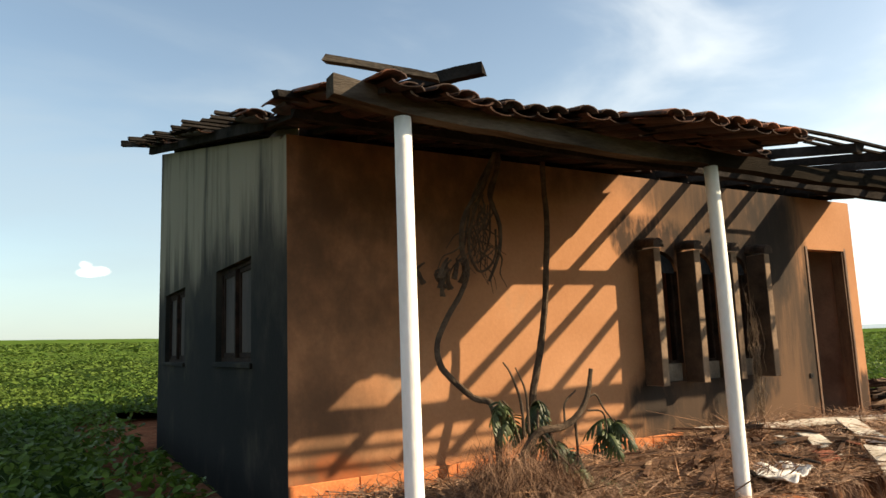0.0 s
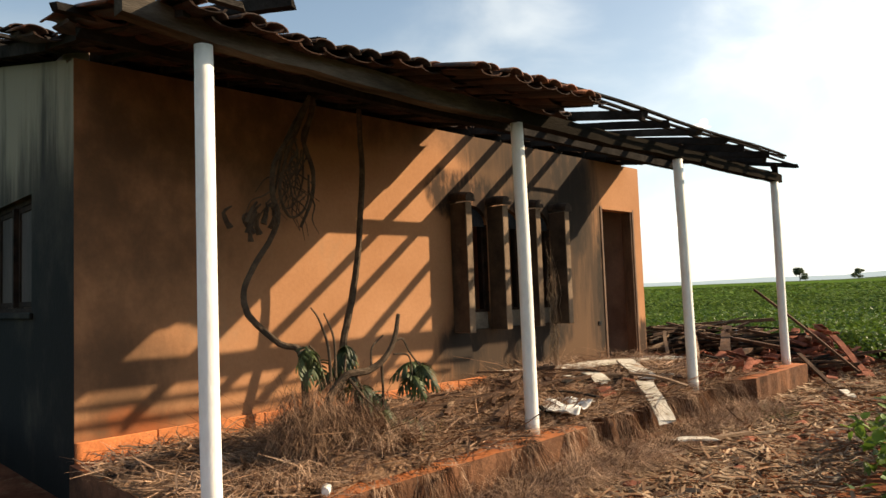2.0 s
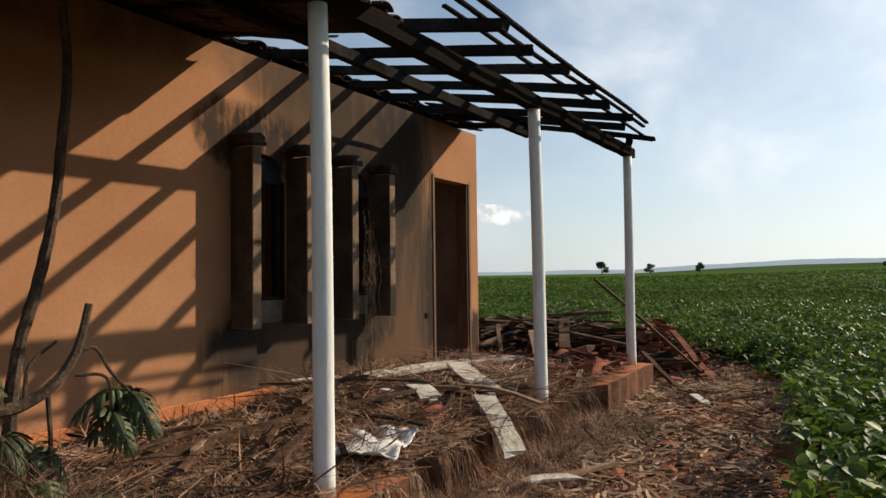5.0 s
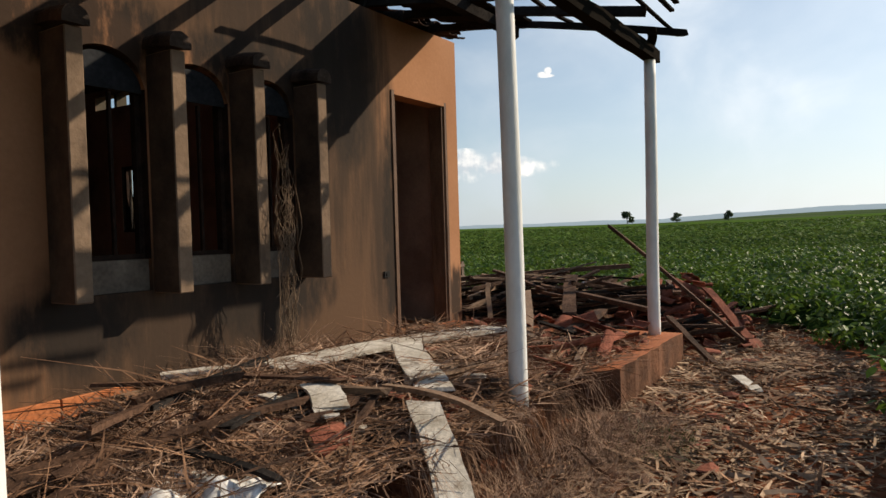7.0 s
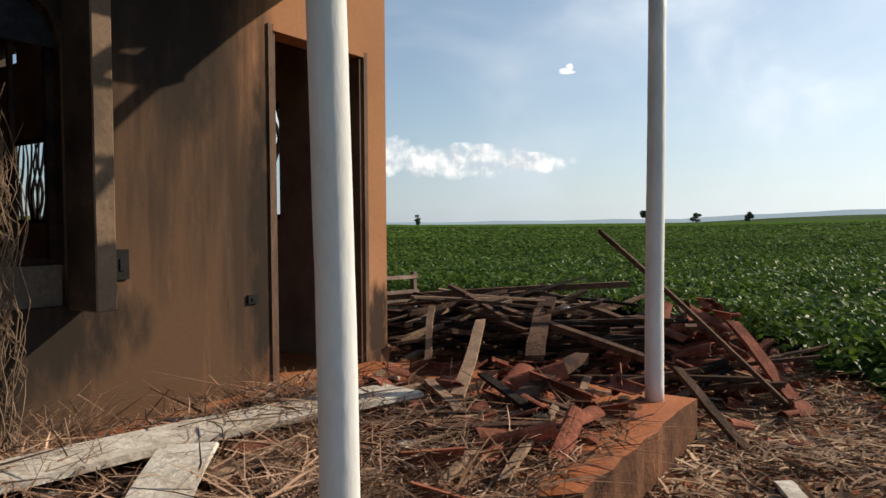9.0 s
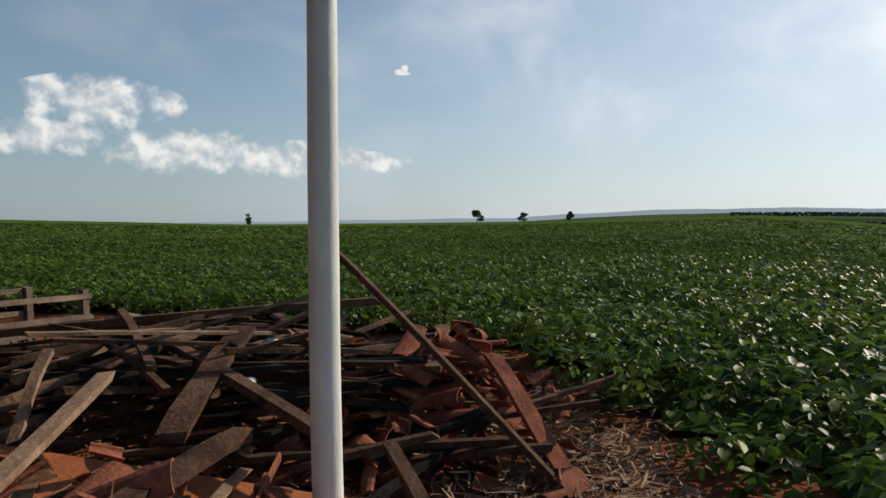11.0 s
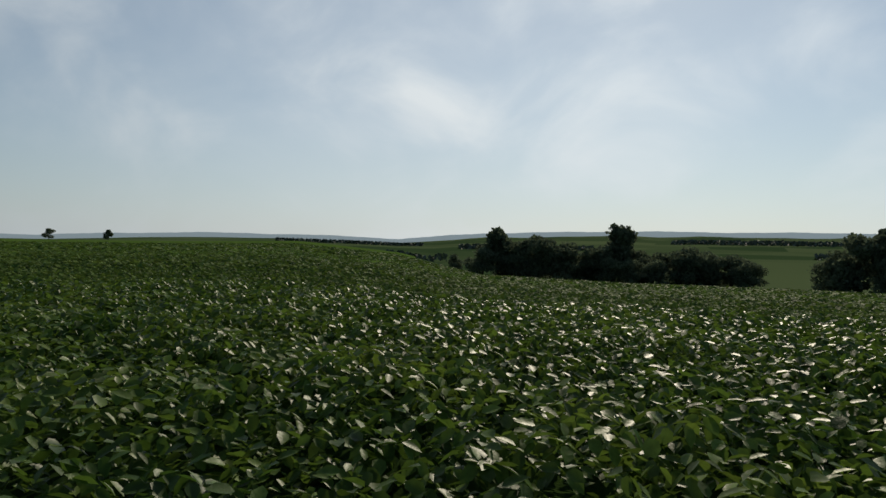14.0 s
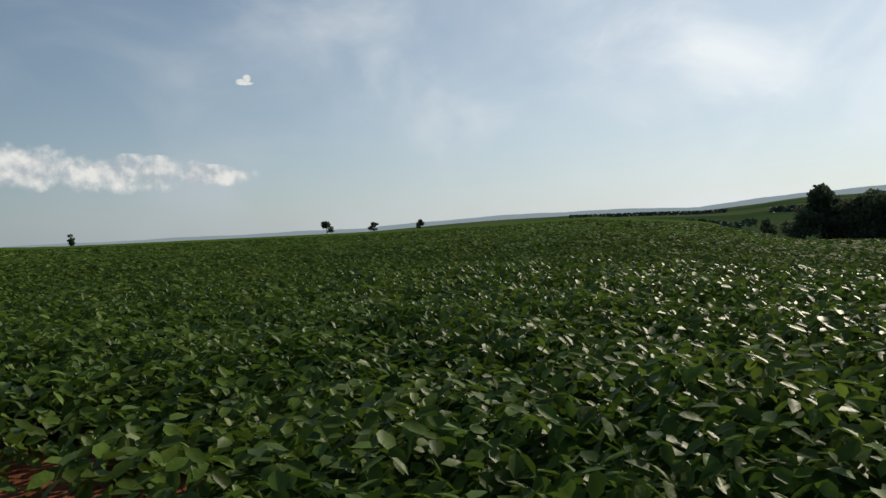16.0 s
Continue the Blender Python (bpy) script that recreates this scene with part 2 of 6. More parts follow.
M_SOOT = mat("sooted_inner_plaster", (0.17, 0.115, 0.09), (0.36, 0.25, 0.19), 1.2, 0.95, 0.15, 40, grain=0.1)
M_RED = mat("red_cement", (0.28, 0.078, 0.024), (0.42, 0.140, 0.045), 2.2, 0.75, 0.25, 50)
stained(M_RED, (0.12, 0.07, 0.045), [], 2.6, (1, 1, 1), 0.5, 0.72, 0.75)
M_CURB = mat("damp_stained_concrete", (0.050, 0.026, 0.016), (0.20, 0.092, 0.050), 3.0, 0.95, 0.5, 30)
M_SKIRT = mat("red_painted_skirting", (0.44, 0.13, 0.042), (0.56, 0.195, 0.07), 3.0, 0.7, 0.15, 50, vary=0.12)
M_WHITE = mat("white_painted_post", (0.62, 0.62, 0.58), (0.80, 0.80, 0.77), 4.0, 0.6, 0.12, 40, stretch=(1, 1, 0.4), grain=0.06)
stained(M_WHITE, (0.33, 0.27, 0.21), [], 5.0, (1, 1, 0.35), 0.66, 0.8, 0.5)
M_CHAR = mat("charred_timber", (0.013, 0.012, 0.011), (0.036, 0.031, 0.028), 3.0, 0.9, 0.6, 30, vary=0.3, gloss=0.0)
M_BEAM = mat("smoke_greyed_timber", (0.025, 0.021, 0.018), (0.12, 0.10, 0.080), 2.2, 0.85, 0.5, 30, stretch=(0.5, 3, 3), gloss=0.0)
stained(M_BEAM, (0.014, 0.012, 0.010), [(9.4, 2.65, 4.6, 3.0)], 2.5, (0.6, 1, 1), 0.10, 0.30, 0.94)
M_TILE = mat("fired_clay_tile", (0.13, 0.046, 0.027), (0.38, 0.130, 0.06), 5.0, 0.8, 0.4, 40, vary=0.35)
M_SHARD = mat("broken_red_clay", (0.13, 0.043, 0.027), (0.29, 0.10, 0.06), 6.0, 0.9, 0.4, 40, vary=0.35)
stained(M_TILE, (0.026, 0.021, 0.018), [], 1.6, (1, 1, 1), 0.39, 0.55, 0.92)
M_TILE_DIRTY = mat("soot_darkened_tile", (0.014, 0.011, 0.010), (0.065, 0.032, 0.021), 3.5, 0.85, 0.4, 40, island=0.4)
M_OLDWOOD = mat("weathered_timber", (0.034, 0.019, 0.013), (0.135, 0.075, 0.047), 5.0, 0.85, 0.5, 40, vary=0.35)
M_PALEWOOD = mat("bleached_timber", (0.15, 0.09, 0.055), (0.29, 0.19, 0.12), 5.0, 0.8, 0.4, 40, vary=0.15)
M_BOARD = mat("flaking_white_board", (0.38, 0.33, 0.26), (0.70, 0.65, 0.57), 6.0, 0.7, 0.3, 50)
stained(M_BOARD, (0.22, 0.15, 0.09), [], 7.0, (1, 1, 1), 0.55, 0.72, 0.8)
M_SHEET = mat("dusty_white_sheet", (0.58, 0.56, 0.52), (0.80, 0.79, 0.76), 7.0, 0.55, 0.2, 40)
M_FRAME = mat("rusted_window_steel", (0.014, 0.010, 0.008), (0.045, 0.026, 0.018), 9.0, 0.9, 0.3, 60, gloss=0.1)
M_DOORFRAME = mat("brown_door_frame", (0.07, 0.035, 0.02), (0.15, 0.085, 0.05), 6.0, 0.75, 0.3, 50, stretch=(2, 2, 0.5))
M_BARK = mat("dry_vine_bark", (0.035, 0.024, 0.017), (0.11, 0.075, 0.05), 9.0, 0.9, 0.6, 50)
M_PHILO = mat("dark_lobed_leaf", (0.022, 0.034, 0.012), (0.075, 0.095, 0.035), 8.0, 0.5, 0.15, 30, vary=0.35, gloss=0.3, through=0.12)
M_STRAW = mat("dry_straw", (0.13, 0.074, 0.048), (0.47, 0.305, 0.205), 3.0, 0.85, 0.0, 20, island=0.35)
M_STUBBLE = mat("bleached_crop_straw", (0.15, 0.088, 0.052), (0.44, 0.30, 0.19), 2.0, 0.85, 0.0, 20, island=0.4)
M_SOY = mat("soybean_leaf", (0.046, 0.097, 0.014), (0.122, 0.182, 0.028), 0.9, 0.44, 0.2, 25, island=0.40, gloss=0.14, through=0.34)
M_SOYFAR = mat("soybean_leaf_far_off", (0.050, 0.098, 0.019), (0.118, 0.172, 0.035), 0.5, 0.7, 0.0, 25, island=0.38, gloss=0.06, through=0.28)
# Dark green for the sheet that paints shade beneath the top leaves.
M_UNDER = mat("crop_shade_green", (0.012, 0.026, 0.007), (0.035, 0.06, 0.016), 3.0, 0.9, 0.6, 14, gloss=0.0)
M_CROP = mat("soybean_canopy_far", (0.046, 0.088, 0.018), (0.086, 0.142, 0.029), 0.22, 0.8, 0.9, 3.0, gloss=0.0)
# Far trees' green, lightened to paint in the haze of distance.
M_TREE = mat("haze_lightened_foliage", (0.065, 0.085, 0.055), (0.120, 0.150, 0.090), 0.4, 0.8, 0.0, 5, island=0.3, gloss=0.0, through=0.42)
M_BLOOM = mat("yellowing_foliage", (0.06, 0.055, 0.012), (0.16, 0.12, 0.02), 0.4, 0.6, 0.0, 5, island=0.35)
M_TRUNK = mat("tree_bark", (0.03, 0.024, 0.018), (0.09, 0.07, 0.05), 3, 0.9, 0.4, 20)
M_CRATE = mat("grey_crate_slats", (0.085, 0.058, 0.042), (0.21, 0.15, 0.11), 6, 0.8, 0.4, 40, vary=0.2)
M_BLACK = mat("black_plastic", (0.010, 0.010, 0.010), (0.022, 0.021, 0.020), 6, 0.85, 0.1, 40)
M_WEED = mat("low_green_weed", (0.03, 0.07, 0.015), (0.08, 0.14, 0.03), 4, 0.6, 0.0, 30, island=0.3, through=0.15)


def soil_material():
    """Red earth with litter near the house, darker under the crop, and far fields in patches."""
    mt = mat("red_earth", (0.115, 0.042, 0.024), (0.27, 0.105, 0.057), 2.4, 0.95, 0.8, 22, gloss=0.0)
    stained(mt, (0.30, 0.19, 0.11), [], 9.0, (1, 1, 1), 0.52, 0.68, 0.55)
    nt = mt.node_tree
    N, L = nt.nodes.new, nt.links.new
    b = nt.nodes["Principled BSDF"]
    src = b.inputs["Base Color"].links[0].from_socket
    geo = N("ShaderNodeNewGeometry")
    ln = N("ShaderNodeVectorMath")
    ln.operation = "LENGTH"
    L(geo.outputs["Position"], ln.inputs[0])
    far = N("ShaderNodeMapRange")
    far.inputs["From Min"].default_value, far.inputs["From Max"].default_value = 30, 110
    L(ln.outputs["Value"], far.inputs["Value"])
    vor = N("ShaderNodeTexVoronoi")
    vor.inputs["Scale"].default_value = 0.0042
    L(geo.outputs["Position"], vor.inputs["Vector"])
    sp = N("ShaderNodeSeparateColor")
    L(vor.outputs["Color"], sp.inputs[0])
    mix = N("ShaderNodeMix")
    mix.data_type = "RGBA"
    mix.inputs[6].default_value, mix.inputs[7].default_value = (0.035, 0.062, 0.026, 1), (0.085, 0.115, 0.052, 1)
    L(sp.outputs[0], mix.inputs[0])
    out = N("ShaderNodeMix")
    out.data_type = "RGBA"
    L(far.outputs[0], out.inputs[0])
    L(src, out.inputs[6])
    L(mix.outputs[2], out.inputs[7])
    L(out.outputs[2], b.inputs["Base Color"])
    return mt


M_SOIL = soil_material()


# ---- building helpers ----
def mesh_of(name, bm, material):
    me = bpy.data.meshes.new(name)
    bmesh.ops.recalc_face_normals(bm, faces=bm.faces[:])
    bm.to_mesh(me)
    bm.free()
    me.materials.append(material)
    return me


def solid(name, bm, material, label="", category="", kind="", group=""):
    return tagged(new(name, mesh_of(name, bm, material)), label, category, group, kind)


def part(name, bm, material, parent, label=""):
    ob = new(name, mesh_of(name, bm, material))
    ob.parent = parent
    if parent.type == "EMPTY":
        ob.location = -parent.location
    return tagged(ob, label)


def empty(name, at, label, category, group="", kind=""):
    ob = new(name)
    ob.location = at
    ob.empty_display_size = 0.1
    return tagged(ob, label, category, group, kind)


def box(bm, x0, x1, y0, y1, z0, z1):
    v = [bm.verts.new((x, y, z)) for z in (z0, z1) for x, y in ((x0, y0), (x1, y0), (x1, y1), (x0, y1))]
    for f in ((3, 2, 1, 0), (4, 5, 6, 7), (0, 1, 5, 4), (1, 2, 6, 5), (2, 3, 7, 6), (3, 0, 4, 7)):
        bm.faces.new([v[i] for i in f])


def smooth_line(pts, n=5):
    """Points along a smooth line through pts."""
    P = [Vector(p) for p in pts]
    P = [2 * P[0] - P[1]] + P + [2 * P[-1] - P[-2]]
    out = []
    for i in range(1, len(P) - 2):
        for k in range(n):
            t = k / n
            a, b, c, d = P[i - 1], P[i], P[i + 1], P[i + 2]
            out.append(0.5 * (2 * b + (c - a) * t + (2 * a - 5 * b + 4 * c - d) * t * t + (3 * b - a - 3 * c + d) * t ** 3))
    return out + [P[-2]]


def tube(bm, pts, r0, r1, sides=8, rough=0.0, rng=random):
    n = len(pts)
    rings = []
    for i, p in enumerate(pts):
        d = (pts[min(i + 1, n - 1)] - pts[max(i - 1, 0)]).normalized()
        u = d.cross(Vector((0.31, 0.87, 0.38))).normalized()
        w = d.cross(u)
        r = r0 + (r1 - r0) * i / (n - 1)
        rings.append([bm.verts.new(p + (u * math.cos(a) + w * math.sin(a)) * r * (1 + rough * rng.uniform(-1, 1)))
                      for a in (2 * math.pi * k / sides for k in range(sides))])
    for a, b in zip(rings, rings[1:]):
        for k in range(sides):
            bm.faces.new((a[k], a[(k + 1) % sides], b[(k + 1) % sides], b[k]))
    bm.faces.new(rings[0][::-1])
    bm.faces.new(rings[-1])


def timber(bm, a, b, w, t, rng, bend=0.01, ragged=0.03, segs=5, up=(0, 0, 1)):
    """A squared timber from a to b, w wide and t thick, a little bent, with uneven edges and broken ends."""
    a, b = Vector(a), Vector(b)
    d = (b - a).normalized()
    side = d.cross(Vector(up))
    side = side.normalized() if side.length > 0.05 else d.cross(Vector((1, 0, 0))).normalized()
    top = side.cross(d)
    rings = []
    ph = rng.uniform(0, 6)
    for i in range(segs + 1):
        f = i / segs
        c = a.lerp(b, f) + top * bend * math.sin(f * math.pi + ph * 0.3) + side * bend * 0.6 * math.sin(f * 5 + ph)
        ring = []
        for sx, sz in ((-1, -1), (1, -1), (1, 1), (-1, 1)):
            q = c + side * sx * w * 0.5 * rng.uniform(0.9, 1.05) + top * sz * t * 0.5 * rng.uniform(0.88, 1.06)
            if i in (0, segs):
                q += d * rng.uniform(-1, 1) * ragged
            ring.append(bm.verts.new(q))
        rings.append(ring)
    for p, q in zip(rings, rings[1:]):
        for k in range(4):
            bm.faces.new((p[k], p[(k + 1) % 4], q[(k + 1) % 4], q[k]))
    bm.faces.new(rings[0][::-1])
    bm.faces.new(rings[-1])


def wall_cells(bm, u, z, openings, thick, put):
    """A wall from u0 to u1 and z0 to z1 with openings (u0, u1, z0, z1), as solid cells; put(u, d, z) gives the place."""
    us = sorted({*u, *[o[0] for o in openings], *[o[1] for o in openings]})
    zs = sorted({*z, *[o[2] for o in openings], *[o[3] for o in openings]})
    for a, b in zip(us, us[1:]):
        for c, d in zip(zs, zs[1:]):
            if any(o[0] <= a and b <= o[1] and o[2] <= c and d <= o[3] for o in openings):
                continue
            v = [bm.verts.new(put(p, q, r)) for r in (c, d) for p, q in ((a, 0), (b, 0), (b, thick), (a, thick))]
            for f in ((3, 2, 1, 0), (4, 5, 6, 7), (0, 1, 5, 4), (1, 2, 6, 5), (2, 3, 7, 6), (3, 0, 4, 7)):
                bm.faces.new([v[i] for i in f])


# ---- land ----
CX, CY = 9.0, -2.0
HEADS = [-180, -120, -67, -30, -19, -12, -4, 5, 15, 37, 60, 85, 95, 140, 180]
SLOPES = [0, -.026, -.037, -.038, -.032, -.004, .009, .004, .001, .001, .013, .024, .027, .018, 0]
HILLS = [1.0, 1.8, 2.0, 1.8, 1.4, .75, .9, .8, .3, .1, 0, 0, 0, 0.4, 1.0]


def land(x, y):
    """The height of the ground."""
    dx, dy = np.asarray(x) - CX, np.asarray(y) - CY
    r, th = np.hypot(dx, dy), np.degrees(np.arctan2(dy, dx))
    s, hill = np.interp(th, HEADS, SLOPES), np.interp(th, HEADS, HILLS)
    edge = np.where(th < -15, 118.0, 330.0)
    h = s * np.clip(np.minimum(r, edge) - 10, 0, None)
    far = np.interp(r, [0, 400, 900, 2600, 4200], [0, 0, 0.15, 1.0, 1.0])
    dip = np.interp(r - edge, [0, 60, 400, 900], [0, 4.0, 5.0, 0])
    h = h - np.where(r > edge, dip, 0)
    tall = 1.25 + np.minimum(r, 2600) * np.tan(np.radians(hill - 0.35))
    return h * (1 - far) + tall * far * (1 + 0.05 * np.sin(th * 0.9) * np.sin(th * 0.23))


def grid_mesh(name, V, F, material):
    me = bpy.data.meshes.new(name)
    me.from_pydata(V.tolist() if hasattr(V, "tolist") else V, [], F.tolist() if hasattr(F, "tolist") else F)
    me.materials.append(material)
    return me


YARD = [(2.75, 9.0), (2.75, 0.4), (1.5, -0.6), (0.2, -2.4), (-2, -4), (-3, -7), (1.5, -7.2), (3.6, -5.1), (4.9, -4.35), (6.3, -3.85), (8.6, -3.55), (10.3, -3.6), (11.7, -3.45), (12.5, -2.95),
        (13.3, -2.2), (14.6, -1.4), (15.2, 0.5), (15.2, 4.5), (13.0, 9.0)]


def in_yard(x, y, grow=0.0):
    """Which places lie in the bare yard round the house."""
    inside = np.zeros(np.shape(x), bool)
    P = np.array(YARD)
    c = P.mean(axis=0)
    P = c + (P - c) * (1 + grow)
    for (x0, y0), (x1, y1) in zip(P, np.roll(P, -1, axis=0)):
        with np.errstate(divide="ignore", invalid="ignore"):
            hit = ((y0 > y) != (y1 > y)) & (x < (x1 - x0) * (y - y0) / (y1 - y0 + 1e-12) + x0)
        inside ^= hit
    return inside


def build_ground():
    radii = np.concatenate([np.linspace(0, 20, 21), np.geomspace(22, 4200, 70)])
    ang = np.radians(np.arange(0, 360, 1.5))
    R, A = np.meshgrid(radii, ang, indexing="ij")
    X, Y = CX + R * np.cos(A), CY + R * np.sin(A)
    Z = land(X, Y)
    V = np.stack([X, Y, Z], -1).reshape(-1, 3)
    n = len(ang)
    i, j = np.meshgrid(np.arange(len(radii) - 1), np.arange(n), indexing="ij")
    F = np.stack([i * n + j, (i + 1) * n + j, (i + 1) * n + (j + 1) % n, i * n + (j + 1) % n], -1).reshape(-1, 4)
    ob = new("ground", grid_mesh("ground", V, F, M_SOIL))
    for p in ob.data.polygons:
        p.use_smooth = True
    tagged(ob, "red earth strewn with straw, falling away to farmland", "ground", "", "structure")


build_ground()


def build_far_hills():
    """A plain pale ridge on the skyline, four kilometres off, glowing to paint haze."""
    mt = bpy.data.materials.new("haze_glow_ridge")
    mt.use_nodes = True
    b = mt.node_tree.nodes["Principled BSDF"]
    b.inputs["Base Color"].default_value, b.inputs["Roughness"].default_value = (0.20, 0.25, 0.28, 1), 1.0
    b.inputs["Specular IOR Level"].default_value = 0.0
    # no lamp: emission lifts the ridge's colour in place of haze
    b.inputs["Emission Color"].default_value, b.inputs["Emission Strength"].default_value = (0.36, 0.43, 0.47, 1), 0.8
    ang = np.arange(-180, 180.5, 0.5)
    el = np.interp(ang, HEADS, HILLS) + 0.03 * np.sin(ang * 0.7) + 0.012 * np.sin(ang * 1.9 + 1) + 0.008 * np.sin(ang * 5.3)
    a = np.radians(ang)
    x, y = CX + 4000 * np.cos(a), CY + 4000 * np.sin(a)
    V = np.concatenate([np.stack([x, y, np.full(len(a), -120.0)], -1), np.stack([x, y, 1.25 + 4000 * np.tan(np.radians(el))], -1)])
    n = len(a)
    i = np.arange(n - 1)
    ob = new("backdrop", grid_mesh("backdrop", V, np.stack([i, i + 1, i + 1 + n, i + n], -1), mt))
    tagged(ob, "pale ridge along the far skyline, glowing as painted haze", "hills", "", "structure")


build_far_hills()


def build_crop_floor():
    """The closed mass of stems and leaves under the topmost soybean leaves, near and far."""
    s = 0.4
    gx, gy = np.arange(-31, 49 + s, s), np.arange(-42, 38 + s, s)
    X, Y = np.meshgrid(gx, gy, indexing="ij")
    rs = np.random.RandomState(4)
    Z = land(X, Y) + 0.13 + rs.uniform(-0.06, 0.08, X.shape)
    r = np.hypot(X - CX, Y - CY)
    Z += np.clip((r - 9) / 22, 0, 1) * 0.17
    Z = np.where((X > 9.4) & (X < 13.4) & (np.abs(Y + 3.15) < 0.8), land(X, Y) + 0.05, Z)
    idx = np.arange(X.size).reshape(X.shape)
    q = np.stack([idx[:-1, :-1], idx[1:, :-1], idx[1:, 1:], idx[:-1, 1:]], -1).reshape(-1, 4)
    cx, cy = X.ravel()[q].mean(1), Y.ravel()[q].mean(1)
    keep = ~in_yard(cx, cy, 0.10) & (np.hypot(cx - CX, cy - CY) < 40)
    # one dark sheet stands in for the shade among the stems
    ob = new("crop_shade_floor", grid_mesh("crop_shade_floor", np.stack([X, Y, Z], -1).reshape(-1, 3), q[keep], M_UNDER))
    tagged(ob, "dark green sheet under the soybean leaves, painted as their shade", "crop", "", "stuff")
    radii = np.concatenate([np.linspace(38, 118, 44), np.geomspace(121, 332, 30)])
    ang = np.radians(np.arange(-180, 180.1, 0.75))
    R, A = np.meshgrid(radii, ang, indexing="ij")
    X, Y = CX + R * np.cos(A), CY + R * np.sin(A)
    Z = land(X, Y) + 0.40 + rs.uniform(-0.09, 0.09, X.shape)
    Z[0] -= 0.15
    n = len(ang)
    i, j = np.meshgrid(np.arange(len(radii) - 1), np.arange(n - 1), indexing="ij")
    F = np.stack([i * n + j, (i + 1) * n + j, (i + 1) * n + j + 1, i * n + j + 1], -1)
    th, rr = np.degrees(A[:-1, :-1]), R[1:, :-1]
    F = F[(rr < 118.5) | (th > -14)]
    ob = new("soybean_field", grid_mesh("soybean_field", np.stack([X, Y, Z], -1).reshape(-1, 3), F, M_CROP))
    for p in ob.data.polygons:
        p.use_smooth = True
    tagged(ob, "wide green soybean field running to the skyline", "field", "", "stuff")


build_crop_floor()


def leaves(name, pos, size, rs, rich, material, label, droop=(5, 50)):
    """Trifoliate soybean leaves at pos: three folded leaflets each, as one mesh."""
    n = len(pos)
    base_az = rs.uniform(0, 2 * np.pi, n)
    V, F = [], []
    for k in range(3):
        az = base_az + k * 2.094 + rs.uniform(-0.4, 0.4, n)
        tilt = np.radians(rs.uniform(droop[0], droop[1], n)) * np.where(rs.rand(n) < 0.3, -0.8, 1)
        roll = np.radians(rs.uniform(-35, 35, n))
        Lg = size * rs.uniform(0.75, 1.2, n)
        W = Lg * rs.uniform(0.28, 0.38, n)
        f = np.stack([np.cos(az) * np.cos(tilt), np.sin(az) * np.cos(tilt), -np.sin(tilt)], -1)
        sd = np.stack([-np.sin(az), np.cos(az), np.zeros(n)], -1)
        up = np.cross(f, sd)
        sd2 = sd * np.cos(roll)[:, None] + up * np.sin(roll)[:, None]
        up = np.cross(f, sd2)
        b = pos + f * (Lg * 0.18)[:, None]
        mid = b + f * (Lg * 0.45)[:, None] - up * (Lg * 0.06)[:, None]
        tip = b + f * Lg[:, None] - up * (Lg * 0.16)[:, None]

        def rim(along, wide, lift):
            return b + f * (Lg * along)[:, None] + sd2 * (W * wide)[:, None] + up * (Lg * lift)[:, None]
        if rich:
            V.append(np.stack([b, rim(0.22, 0.8, 0.05), rim(0.22, -0.8, 0.05), rim(0.62, 0.86, 0.0), rim(0.62, -0.86, 0.0), tip, mid], 1))
            c, tris = 7, ((0, 2, 6), (0, 6, 1), (2, 4, 6), (1, 6, 3), (4, 5, 6), (6, 5, 3))
        else:
            V.append(np.stack([b, rim(0.3, 0.95, 0.05), rim(0.3, -0.95, 0.05), rim(0.75, 0.6, -0.04), rim(0.75, -0.6, -0.04)], 1))
            c, tris = 5, ((0, 2, 4), (0, 4, 3), (0, 3, 1))
        q = np.arange(n)[:, None] * c
        F.append((np.concatenate([q + np.array([t]) for t in tris]), c * n))
    off, faces = 0, []
    for f, c in F:
        faces.append(f + off)
        off += c
    VV, FF = np.concatenate([v.reshape(-1, 3) for v in V]), np.concatenate(faces)
    me = bpy.data.meshes.new(name)
    me.vertices.add(len(VV))
    me.vertices.foreach_set("co", VV.astype(np.float32).ravel())
    me.loops.add(FF.size)
    me.loops.foreach_set("vertex_index", FF.astype(np.int32).ravel())
    me.polygons.add(len(FF))
    me.polygons.foreach_set("loop_start", np.arange(0, FF.size, 3, dtype=np.int32))
    me.update(calc_edges=True)
    me.validate()
    me.materials.append(material)
    return tagged(new(name, me), label, "crop", "", "stuff")


